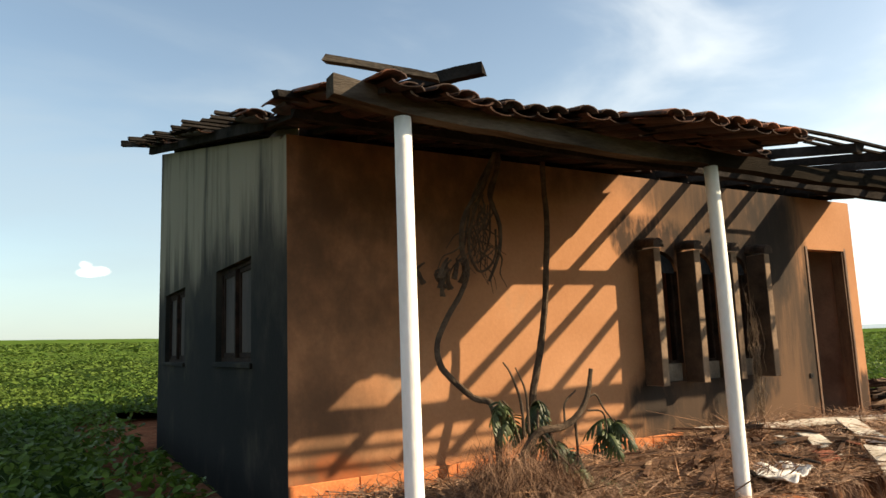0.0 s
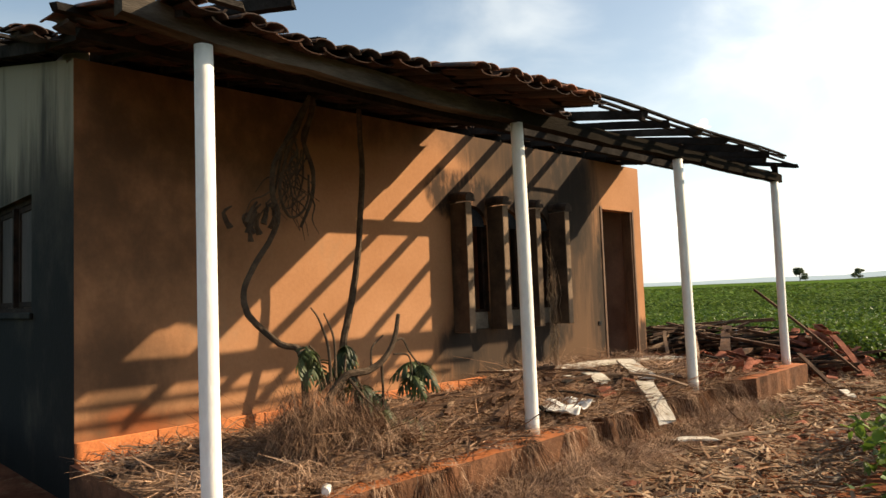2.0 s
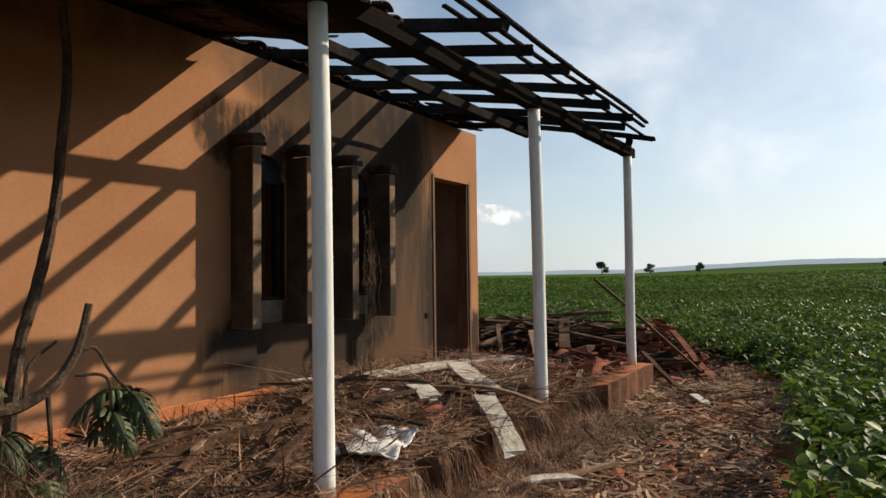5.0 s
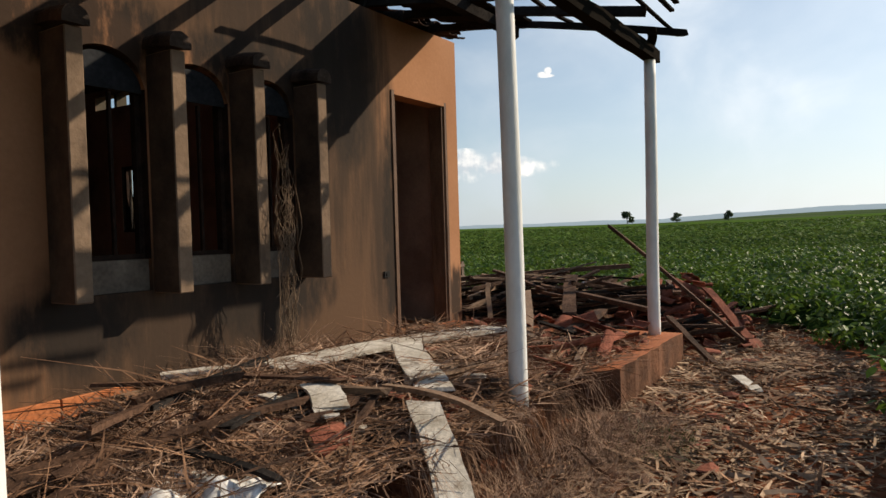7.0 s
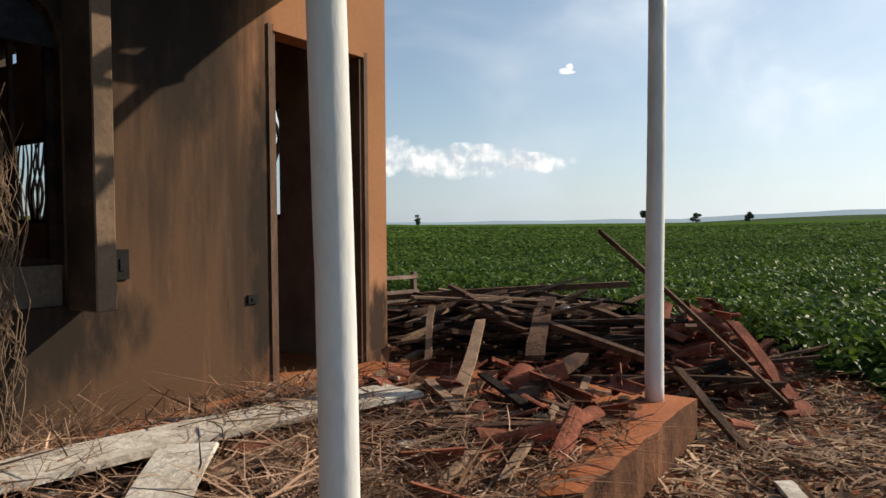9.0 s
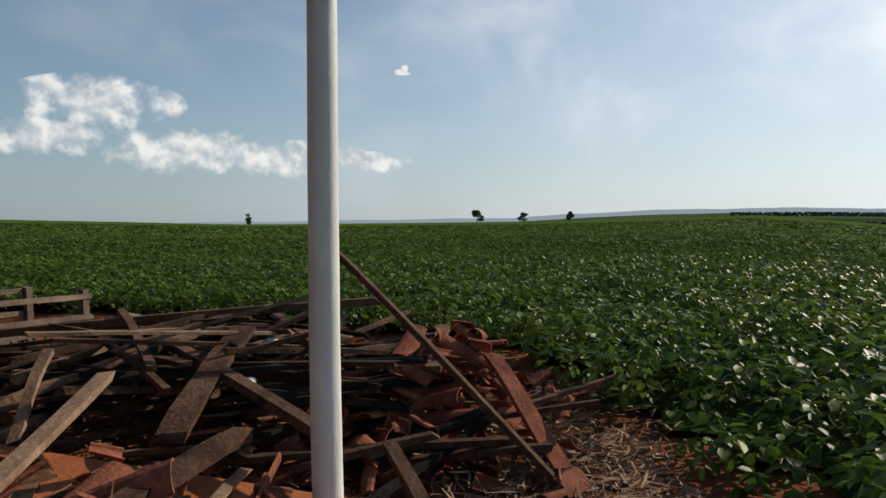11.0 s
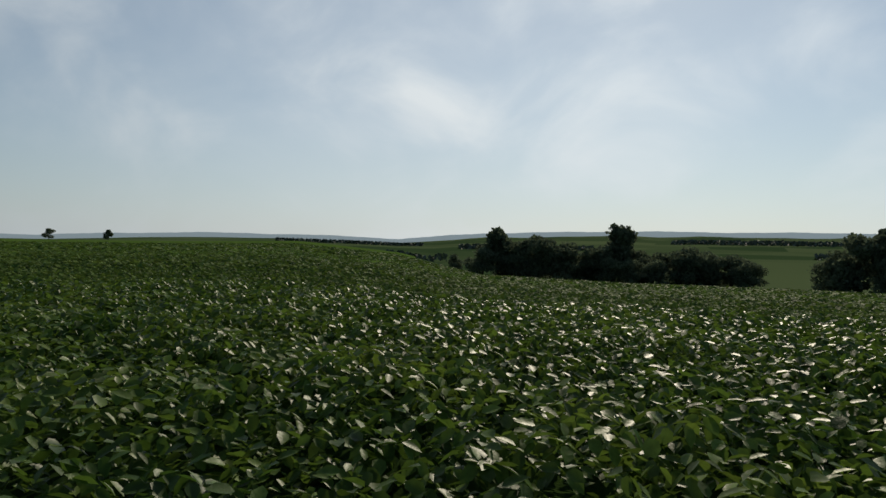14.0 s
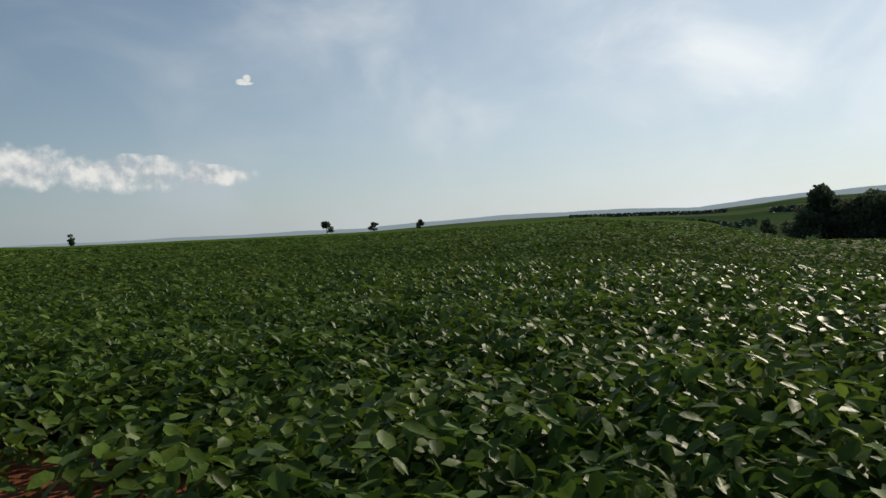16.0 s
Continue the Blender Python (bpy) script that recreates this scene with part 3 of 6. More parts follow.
def build_crop():
    rs = np.random.RandomState(11)
    # distance from the yard's southern and eastern rim decides how fine the leaves are
    def scatter(r0, r1, density, low, high):
        area = 4 * r1 * r1
        n = int(area * density)
        x, y = CX + 1.5 + rs.uniform(-r1, r1, n), CY + rs.uniform(-r1, r1, n)
        d = np.hypot(x - CX - 1.5, y - CY)
        th = np.degrees(np.arctan2(y - CY, x - CX - 1.5))
        jig = rs.normal(0, 0.06, (2, n))
        keep = (d >= r0) & (d < r1) & ~in_yard(x + jig[0], y + jig[1])
        keep &= (th > -100) & (th < 135) | (d < 14.5) | (th > 100) & (d < 30)
        x, y = x[keep], y[keep]
        patch = 0.5 + 0.5 * np.sin(x * 1.9 + 1.3 * np.sin(y * 1.1)) * np.sin(y * 2.3 + np.sin(x * 0.9))
        z = land(x, y) + low + (high - low) * rs.power(1.8, len(x)) * (0.62 + 0.38 * patch)
        trodden = (x > 10.0) & (x < 12.8) & (np.abs(y + 3.13) < 0.36)
        z = np.where(trodden, land(x, y) + 0.06 + 0.20 * rs.rand(len(x)), z)
        return np.stack([x, y, z], -1)
    leaves("soybean_plants", scatter(0, 8.5, 175, 0.13, 0.57), 0.084, rs, True, M_SOY, "leafy green soybean plants at the yard's edge")
    leaves("soybean_rows", scatter(8.5, 14.5, 50, 0.22, 0.52), 0.105, rs, True, M_SOY, "green soybean plants standing close together")
    leaves("soybean_rows_midfield", scatter(14.5, 22, 38, 0.22, 0.46), 0.115, rs, False, M_SOYFAR, "green soybean plants in close rows across the field")
    leaves("soybean_rows_beyond", scatter(22, 50, 9.0, 0.34, 0.50), 0.20, rs, False, M_SOYFAR, "green soybean plants further into the field", (0, 32))
    leaves("soybean_rows_distant", scatter(50, 120, 1.3, 0.40, 0.56), 0.46, rs, False, M_SOYFAR, "green soybean plants far into the field", (0, 28))


build_crop()


# ---- the house ----
X0, X1, YB, SLAB, TOP = 3.21, 10.80, 6.35, 0.28, 3.03
WT = 0.15
FINS = [6.89, 7.475, 8.06, 8.63]
WINS = [(a + 0.052, b - 0.052) for a, b in zip(FINS, FINS[1:])]
DOOR = (9.77, 10.56, SLAB + 0.05, SLAB + 2.1)


def roof_z(y):
    """The underside of the rafters."""
    return 3.03 + (0.225 if y < 0 else 0.235) * y


def lift(x, y):
    """How far the warped eaves stand above that slope."""
    return float(np.interp(x, [2.8, 4.3, 5.2, 6.5, 10.0, 11.0], [0.02, 0.03, 0.075, 0.085, 0.085, 0.10])) * min(max(-y / 1.9, 0.0), 1.25)


def build_walls():
    bm = bmesh.new()
    holes = [(a, b, 0.92, 2.28) for a, b in WINS] + [DOOR]
    wall_cells(bm, (X0, X1), (-0.1, TOP), holes, WT, lambda u, d, z: (u, d, z))
    for a, b in WINS:
        # a shallow arch closes the head of each window
        n, c, w = 10, (a + b) / 2, (b - a) / 2
        for i in range(n):
            p, q = -1 + 2 * i / n, -1 + 2 * (i + 1) / n
            zp, zq = (2.06 + 0.205 * math.sqrt(max(0, 1 - t * t)) for t in (p, q))
            v = [bm.verts.new((c + t * w, d, z)) for d in (0.0, WT) for t, z in ((p, zp), (q, zq), (q, 2.28), (p, 2.28))]
            for f in ((0, 1, 2, 3), (7, 6, 5, 4), (0, 4, 5, 1)):
                bm.faces.new([v[k] for k in f])
    bmesh.ops.remove_doubles(bm, verts=bm.verts[:], dist=0.0004)
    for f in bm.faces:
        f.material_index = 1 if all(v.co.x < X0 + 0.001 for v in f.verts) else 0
    front = solid("wall_front", bm, M_OCHRE, "ochre plaster wall, sooted round its window and door, darkened in places for shade", "wall", "structure")
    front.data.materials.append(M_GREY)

    side_holes = [(1.02, 2.40, 1.29, 2.22), (4.18, 5.72, 1.27, 2.22)]
    for name, x, sgn, material, label in (("wall_left", X0, 1, M_GREY, "grey weathered plaster end wall, blotched darker towards its foot"), ("wall_right", X1, -1, M_GREY, "plaster end wall with two burnt-out windows")):
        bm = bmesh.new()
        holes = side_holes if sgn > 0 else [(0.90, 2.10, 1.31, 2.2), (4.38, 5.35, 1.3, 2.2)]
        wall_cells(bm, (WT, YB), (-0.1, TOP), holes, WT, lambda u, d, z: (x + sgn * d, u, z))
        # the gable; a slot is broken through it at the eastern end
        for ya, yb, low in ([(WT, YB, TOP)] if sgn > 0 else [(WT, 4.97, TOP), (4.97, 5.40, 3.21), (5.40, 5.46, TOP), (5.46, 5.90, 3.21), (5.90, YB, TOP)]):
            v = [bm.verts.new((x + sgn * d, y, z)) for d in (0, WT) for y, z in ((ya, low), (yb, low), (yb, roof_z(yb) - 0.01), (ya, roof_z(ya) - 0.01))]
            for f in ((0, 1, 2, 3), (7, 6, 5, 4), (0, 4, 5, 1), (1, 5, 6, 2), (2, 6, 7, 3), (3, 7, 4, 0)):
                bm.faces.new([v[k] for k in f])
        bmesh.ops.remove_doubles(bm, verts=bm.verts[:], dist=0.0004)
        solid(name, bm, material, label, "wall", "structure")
    bm = bmesh.new()
    box(bm, X0 + WT, X1 - WT, YB - WT, YB, -0.1, roof_z(YB) - 0.02)
    solid("wall_back", bm, M_SOOT, "smoke-blackened plaster wall inside the house", "wall", "structure")
    bm = bmesh.new()
    box(bm, X0 + WT, X1 - WT, WT + 0.004, YB - WT, 0.0, SLAB + 0.03)
    solid("floor", bm, M_RED, "red cement floor inside the burnt house", "floor", "structure")
    # soot-coated lining of the end walls and the front wall's inner face
    bm = bmesh.new()
    wall_cells(bm, (WT + 0.02, YB - WT), (SLAB + 0.03, 3.3), [(0.90, 2.10, 1.31, 2.2), (4.38, 5.35, 1.3, 2.2), (4.97, 5.90, 3.03, 3.21)], 0.006, lambda u, d, z: (X1 - WT - 0.003 - d, u, z))
    bmesh.ops.remove_doubles(bm, verts=bm.verts[:], dist=0.0004)
    solid("wall_lining_right", bm, M_SOOT, "smoke-stained brown plaster inside", "wall", "structure")
    bm = bmesh.new()
    wall_cells(bm, (WT + 0.02, YB - WT), (SLAB + 0.03, 3.3), [(1.02, 2.40, 1.29, 2.22), (4.18, 5.72, 1.27, 2.22)], 0.006, lambda u, d, z: (X0 + WT + 0.003 + d, u, z))
    bmesh.ops.remove_doubles(bm, verts=bm.verts[:], dist=0.0004)
    solid("wall_lining_left", bm, M_SOOT, "smoke-stained brown plaster inside", "wall", "structure")
    return front


build_walls()


def build_window_fins():
    """Projecting concrete blades between three narrow arched windows, each blade with a little cap."""
    w = empty("window_1", (7.7, 0, 0.9), "three narrow arched windows between sooted concrete blades", "window", "", "structure")
    for x in FINS:
        bm = bmesh.new()
        box(bm, x - 0.046, x + 0.046, -0.235, -0.002, 0.905, 2.255)
        bmesh.ops.bevel(bm, geom=bm.edges[:], offset=0.006, segments=1, affect="EDGES")
        bm.normal_update()
        # side faces take a darker plaster that holds their shade as well as soot
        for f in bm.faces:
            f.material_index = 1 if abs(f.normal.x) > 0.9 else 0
        blade = part("blade", bm, M_FIN, w, "plastered concrete blade, its sides painted dark for soot and shade")
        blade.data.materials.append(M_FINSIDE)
        # a rounded cap, a little wider than the blade, tips forward over its head
        bm = bmesh.new()
        rings = []
        for y, z, r in ((-0.262, 2.262, 0.070), (-0.13, 2.284, 0.067), (-0.003, 2.286, 0.064)):
            arc = [(r * math.cos(a), 0.028 + 0.92 * r * math.sin(a)) for a in (math.pi * k / 8 for k in range(9))]
            rings.append([bm.verts.new((x + u, y, z + h)) for u, h in [(r, 0.0)] + arc + [(-r, 0.0)]])
        n = len(rings[0])
        for p, q in zip(rings, rings[1:]):
            for k in range(n):
                bm.faces.new((p[k], p[(k + 1) % n], q[(k + 1) % n], q[k]))
        bm.faces.new(rings[0][::-1])
        bm.faces.new(rings[-1])
        part("cap", bm, M_CAP, w, "soot-black rounded cap")
    for a, b in WINS:
        bm = bmesh.new()
        box(bm, a + 0.002, b - 0.002, 0.03, 0.10, 0.922, 1.10)
        part("lower_panel", bm, M_PANEL, w, "dusty grey panel under the opening")
        # thin near-black strips along both sides of the opening
        bm = bmesh.new()
        box(bm, a + 0.0005, a + 0.004, 0.003, WT - 0.001, 1.101, 2.06)
        box(bm, b - 0.004, b - 0.0005, 0.003, WT - 0.001, 1.101, 2.06)
        part("reveal", bm, M_FRAME, w, "near-black strip lining the window reveal")
        bm = bmesh.new()
        n, cc, hw = 12, (a + b) / 2, (b - a) / 2 - 0.003
        ring = [(cc + hw * math.cos(math.pi * k / n), 2.04 + 0.20 * math.sin(math.pi * k / n)) for k in range(n + 1)]
        f0 = [bm.verts.new((x, 0.03, z)) for x, z in ring]
        f1 = [bm.verts.new((x, 0.05, z)) for x, z in ring]
        bm.faces.new(f0)
        bm.faces.new(f1[::-1])
        for k in range(n + 1):
            bm.faces.new((f0[k], f1[k], f1[(k + 1) % (n + 1)], f0[(k + 1) % (n + 1)]))
        part("fanlight", bm, M_FANLIGHT, w, "smoky grey arched fanlight")
        bm = bmesh.new()
        for u in (a + 0.006, b - 0.036):
            box(bm, u, u + 0.03, 0.055, 0.09, 1.102, 2.03)
        c = (a + b) / 2
        box(bm, c + 0.05, c + 0.068, 0.058, 0.080, 1.102, 2.03)
        box(bm, a + 0.034, b - 0.034, 0.05, 0.09, 1.102, 1.13)
        part("window_frame", bm, M_FRAME, w, "rusted steel frame with no glass")


M_FIN = mat("dusty_blade_plaster", (0.13, 0.088, 0.058), (0.235, 0.160, 0.107), 3.0, 0.9, 0.2, 40, grain=0.12)
stained(M_FIN, (0.05, 0.038, 0.030), [], 3.0, (1, 1, 0.8), 0.52, 0.68, 0.55)
# Dark copy of the blade plaster: soot plus the sides' shade in its colour.
M_FINSIDE = mat("sooty_shaded_blade_plaster", (0.030, 0.023, 0.018), (0.105, 0.070, 0.048), 3.0, 0.95, 0.2, 40, grain=0.12)
M_CAP = mat("burnt_clay_cap", (0.016, 0.013, 0.011), (0.075, 0.050, 0.036), 6.0, 0.9, 0.4, 40)
M_FANLIGHT = mat("smoked_fanlight", (0.012, 0.013, 0.015), (0.030, 0.031, 0.034), 5.0, 0.8, 0.1, 40, gloss=0.1)
M_PANEL = mat("dusty_grey_panel", (0.10, 0.080, 0.062), (0.22, 0.18, 0.14), 4.0, 0.85, 0.15, 40)
build_window_fins()


M_LEAFSHEET = mat("smoked_shutter_sheet", (0.035, 0.026, 0.022), (0.085, 0.062, 0.050), 4.0, 0.8, 0.1, 50, stretch=(1, 1, 0.3))


def build_side_windows():
    rng = random.Random(3)
    for k, (x, y0, y1, z0, z1) in enumerate(((X0, 1.02, 2.40, 1.29, 2.22), (X0, 4.18, 5.72, 1.27, 2.22), (X1, 0.90, 2.10, 1.31, 2.2), (X1, 4.38, 5.35, 1.3, 2.2))):
        left = x == X0
        w = empty("window_%d" % (k + 2), (x, (y0 + y1) / 2, z0), "dark rusted steel window, its shutters closed" if left else "burnt window hole with charred sticks across it", "window", "", "structure")
        s = 1 if left else -1
        xa, xb = sorted((x + s * 0.06, x + s * 0.11))
        bm = bmesh.new()
        for u in (y0, y1 - 0.04):
            box(bm, xa, xb, u, u + 0.04, z0, z1)
        box(bm, xa, xb, y0 + 0.04, y1 - 0.04, z0, z0 + 0.04)
        box(bm, xa, xb, y0 + 0.04, y1 - 0.04, z1 - 0.04, z1)
        part("window_frame", bm, M_FRAME, w)
        if left:
            half = (y1 - y0 - 0.08) / 2
            for i in range(2):
                a, b = y0 + 0.04 + half * i + 0.02, y0 + 0.04 + half * (i + 1) - 0.02
                bm = bmesh.new()
                for u in (a, b - 0.045):
                    box(bm, xa + 0.008, xb - 0.008, u, u + 0.045, z0 + 0.042, z1 - 0.042)
                for u in (z0 + 0.042, z1 - 0.087):
                    box(bm, xa + 0.008, xb - 0.008, a + 0.045, b - 0.045, u, u + 0.045)
                sh = part("shutter", bm, M_FRAME, w, "rusted sheet-steel shutter")
                bm = bmesh.new()
                box(bm, xa + 0.020, xa + 0.026, a + 0.046, b - 0.046, z0 + 0.088, z1 - 0.088)
                part("panel", bm, M_LEAFSHEET, sh)
            bm = bmesh.new()
            c = (y0 + y1) / 2
            box(bm, xa - 0.03, xb, c - 0.018, c + 0.018, z0 + 0.041, z1 - 0.041)
            part("mullion", bm, M_FRAME, w)
            bm = bmesh.new()
            box(bm, x - 0.03, x - 0.002, y0 - 0.05, y1 + 0.05, z0 - 0.05, z0 - 0.004)
            bmesh.ops.bevel(bm, geom=bm.edges[:], offset=0.006, segments=1, affect="EDGES")
            part("window_sill", bm, M_GREY, w)
        else:
            for i in range(13):
                bm = bmesh.new()
                u = y0 + (y1 - y0) * (i + 0.5) / 13
                p = [Vector((x - 0.07 + rng.uniform(-0.02, 0.02), u + rng.uniform(-0.09, 0.09), z0 + (z1 - z0) * f)) for f in (0.005, 0.35, 0.7, 0.995)]
                p = [Vector((q.x, min(max(q.y, y0 + 0.06), y1 - 0.06), q.z)) for q in p]
                tube(bm, smooth_line(p, 3), rng.uniform(0.010, 0.026), 0.009, 5, 0.25, rng)
                part("charred_stick", bm, M_CHAR, w)


build_side_windows()


def build_door_frame():
    d = empty("door_1", (DOOR[0], 0, DOOR[2]), "open doorway with a thin brown frame and no door", "door", "", "structure")
    for x in (DOOR[0] - 0.035, DOOR[1]):
        bm = bmesh.new()
        box(bm, x, x + 0.035, -0.012, -0.002, DOOR[2], DOOR[3] + 0.035)
        box(bm, x + (0.036 if x < DOOR[0] else -0.03), x + (0.062 if x < DOOR[0] else -0.002), 0.003, WT - 0.003, DOOR[2] + 0.002, DOOR[3] - 0.002)
        part("jamb", bm, M_DOORFRAME, d)
    bm = bmesh.new()
    box(bm, DOOR[0] + 0.001, DOOR[1] - 0.001, -0.012, -0.002, DOOR[3], DOOR[3] + 0.035)
    part("head", bm, M_OCHRE, d)
    bm = bmesh.new()
    box(bm, DOOR[0] - 1.15, DOOR[1] + 0.05, -0.28, -0.013, SLAB + 0.002, SLAB + 0.06)
    bmesh.ops.bevel(bm, geom=bm.edges[:], offset=0.008, segments=1, affect="EDGES")
    part("sill", bm, M_RED, d, "red cement doorstep")
    for name, x, z, h, mtl, label in (("light_switch", 9.60, 0.855, 0.05, M_BLACK, "small black switch box let into the wall"), ("meter_socket", 8.83, 1.09, 0.14, M_BLACK, "black burnt socket on the wall")):
        bm = bmesh.new()
        box(bm, x - 0.035, x + 0.035, -0.014, -0.001, z - h / 2, z + h / 2)
        box(bm, x - 0.012, x + 0.012, -0.02, -0.0145, z - h / 5, z + h / 5)
        solid(name, bm, mtl, label, "switch")
    bm = bmesh.new()
    box(bm, X1 + 0.002, X1 + 0.05, 0.07, 0.13, 1.60, 1.68)
    bmesh.ops.bevel(bm, geom=bm.edges[:], offset=0.01, segments=2, affect="EDGES")
    solid("cable_bracket", bm, M_BLACK, "small black cable bracket on the house corner", "bracket")


build_door_frame()


# ---- porch ----
def build_porch():
    rng = random.Random(8)
    # slab in stretches, its kerb broken away between the second and the third post
    bm = bmesh.new()
    xs = np.linspace(3.18, 11.0, 54)
    front, back = [], []
    for x in xs:
        broken = 6.25 < x < 9.3
        y = -2.06 + rng.uniform(-0.012, 0.012) + (0.28 + rng.uniform(-0.12, 0.16) if broken else 0)
        z = SLAB - (rng.uniform(0.0, 0.06) if broken else 0.0)
        front.append((bm.verts.new((x, y, z)), bm.verts.new((x, y - (rng.uniform(0, 0.1) if broken else 0), -0.06))))
        back.append((bm.verts.new((x, -0.003, SLAB)), bm.verts.new((x, -0.003, -0.06))))
    for i in range(len(xs) - 1):
        a, b, c, d = front[i], front[i + 1], back[i], back[i + 1]
        bm.faces.new((a[0], b[0], d[0], c[0])).material_index = 0
        bm.faces.new((a[1], b[1], b[0], a[0])).material_index = 1
    for k in (0, -1):
        bm.faces.new((front[k][0], front[k][1], back[k][1], back[k][0])).material_index = 1
    ob = solid("porch_floor", bm, M_RED, "raised red cement porch floor with a broken, stained edge", "porch", "structure")
    ob.data.materials.append(M_CURB)
    sk = empty("baseboard", (X0, 0, SLAB), "red painted cement skirting along the wall's foot", "skirting", "", "structure")
    x = X0
    while x < 7.3:
        w = rng.uniform(0.38, 0.55)
        bm = bmesh.new()
        box(bm, x + 0.004, min(x + w, 7.4) - 0.004, -0.024, -0.002, SLAB + 0.002, SLAB + 0.14 + rng.uniform(-0.006, 0.006))
        bmesh.ops.bevel(bm, geom=bm.edges[:], offset=0.004, segments=1, affect="EDGES")
        part("skirting_piece", bm, M_SKIRT, sk)
        x += w
    for x, lean, r, top in ((3.245, 0.0, 0.050, 2.585), (5.70, -0.02, 0.051, 2.562), (8.275, -0.045, 0.052, 2.582), (10.832, 0.022, 0.052, 2.585)):
        bm = bmesh.new()
        pts = smooth_line([(x + 0.01, -1.875, SLAB - 0.02), (x + 0.008 + rng.uniform(-0.006, 0.006), -1.872, 0.9), (x + lean * 0.4 + rng.uniform(-0.006, 0.006), -1.878, 1.7), (x + lean, -1.874, top)], 6)
        tube(bm, pts, r, r * 0.92, 20, 0.012, rng)
        ob = solid("porch_post", bm, M_WHITE, "slim white-painted round post, scuffed, carrying the porch beam", "post", "", "porch posts")
        for p in ob.data.polygons:
            p.use_smooth = len(p.vertices) == 4


build_porch()


def barrel_tile():
    """A tapered half-round clay tile, with thickness, lying along y (down the slope towards -y)."""
    bm = bmesh.new()
    n = 6
    rows = []
    for y, r in ((-0.21, 0.076), (0.21, 0.062)):
        for rr in (r, r - 0.013):
            rows.append([bm.verts.new((math.cos(a) * rr, y, math.sin(a) * rr * 0.48)) for a in (math.pi * k / n for k in range(n + 1))])
    o0, i0, o1, i1 = rows
    for k in range(n):
        bm.faces.new((o0[k], o0[k + 1], o1[k + 1], o1[k]))
        bm.faces.new((i0[k + 1], i0[k], i1[k], i1[k + 1]))
        bm.faces.new((o0[k + 1], o0[k], i0[k], i0[k + 1]))
        bm.faces.new((o1[k], o1[k + 1], i1[k + 1], i1[k]))
    bm.faces.new((o0[0], o1[0], i1[0], i0[0]))
    bm.faces.new((o0[n], i0[n], i1[n], o1[n]))
    return bm


TILE = mesh_of("tile", barrel_tile(), M_TILE)
for p in TILE.polygons:
    p.use_smooth = True


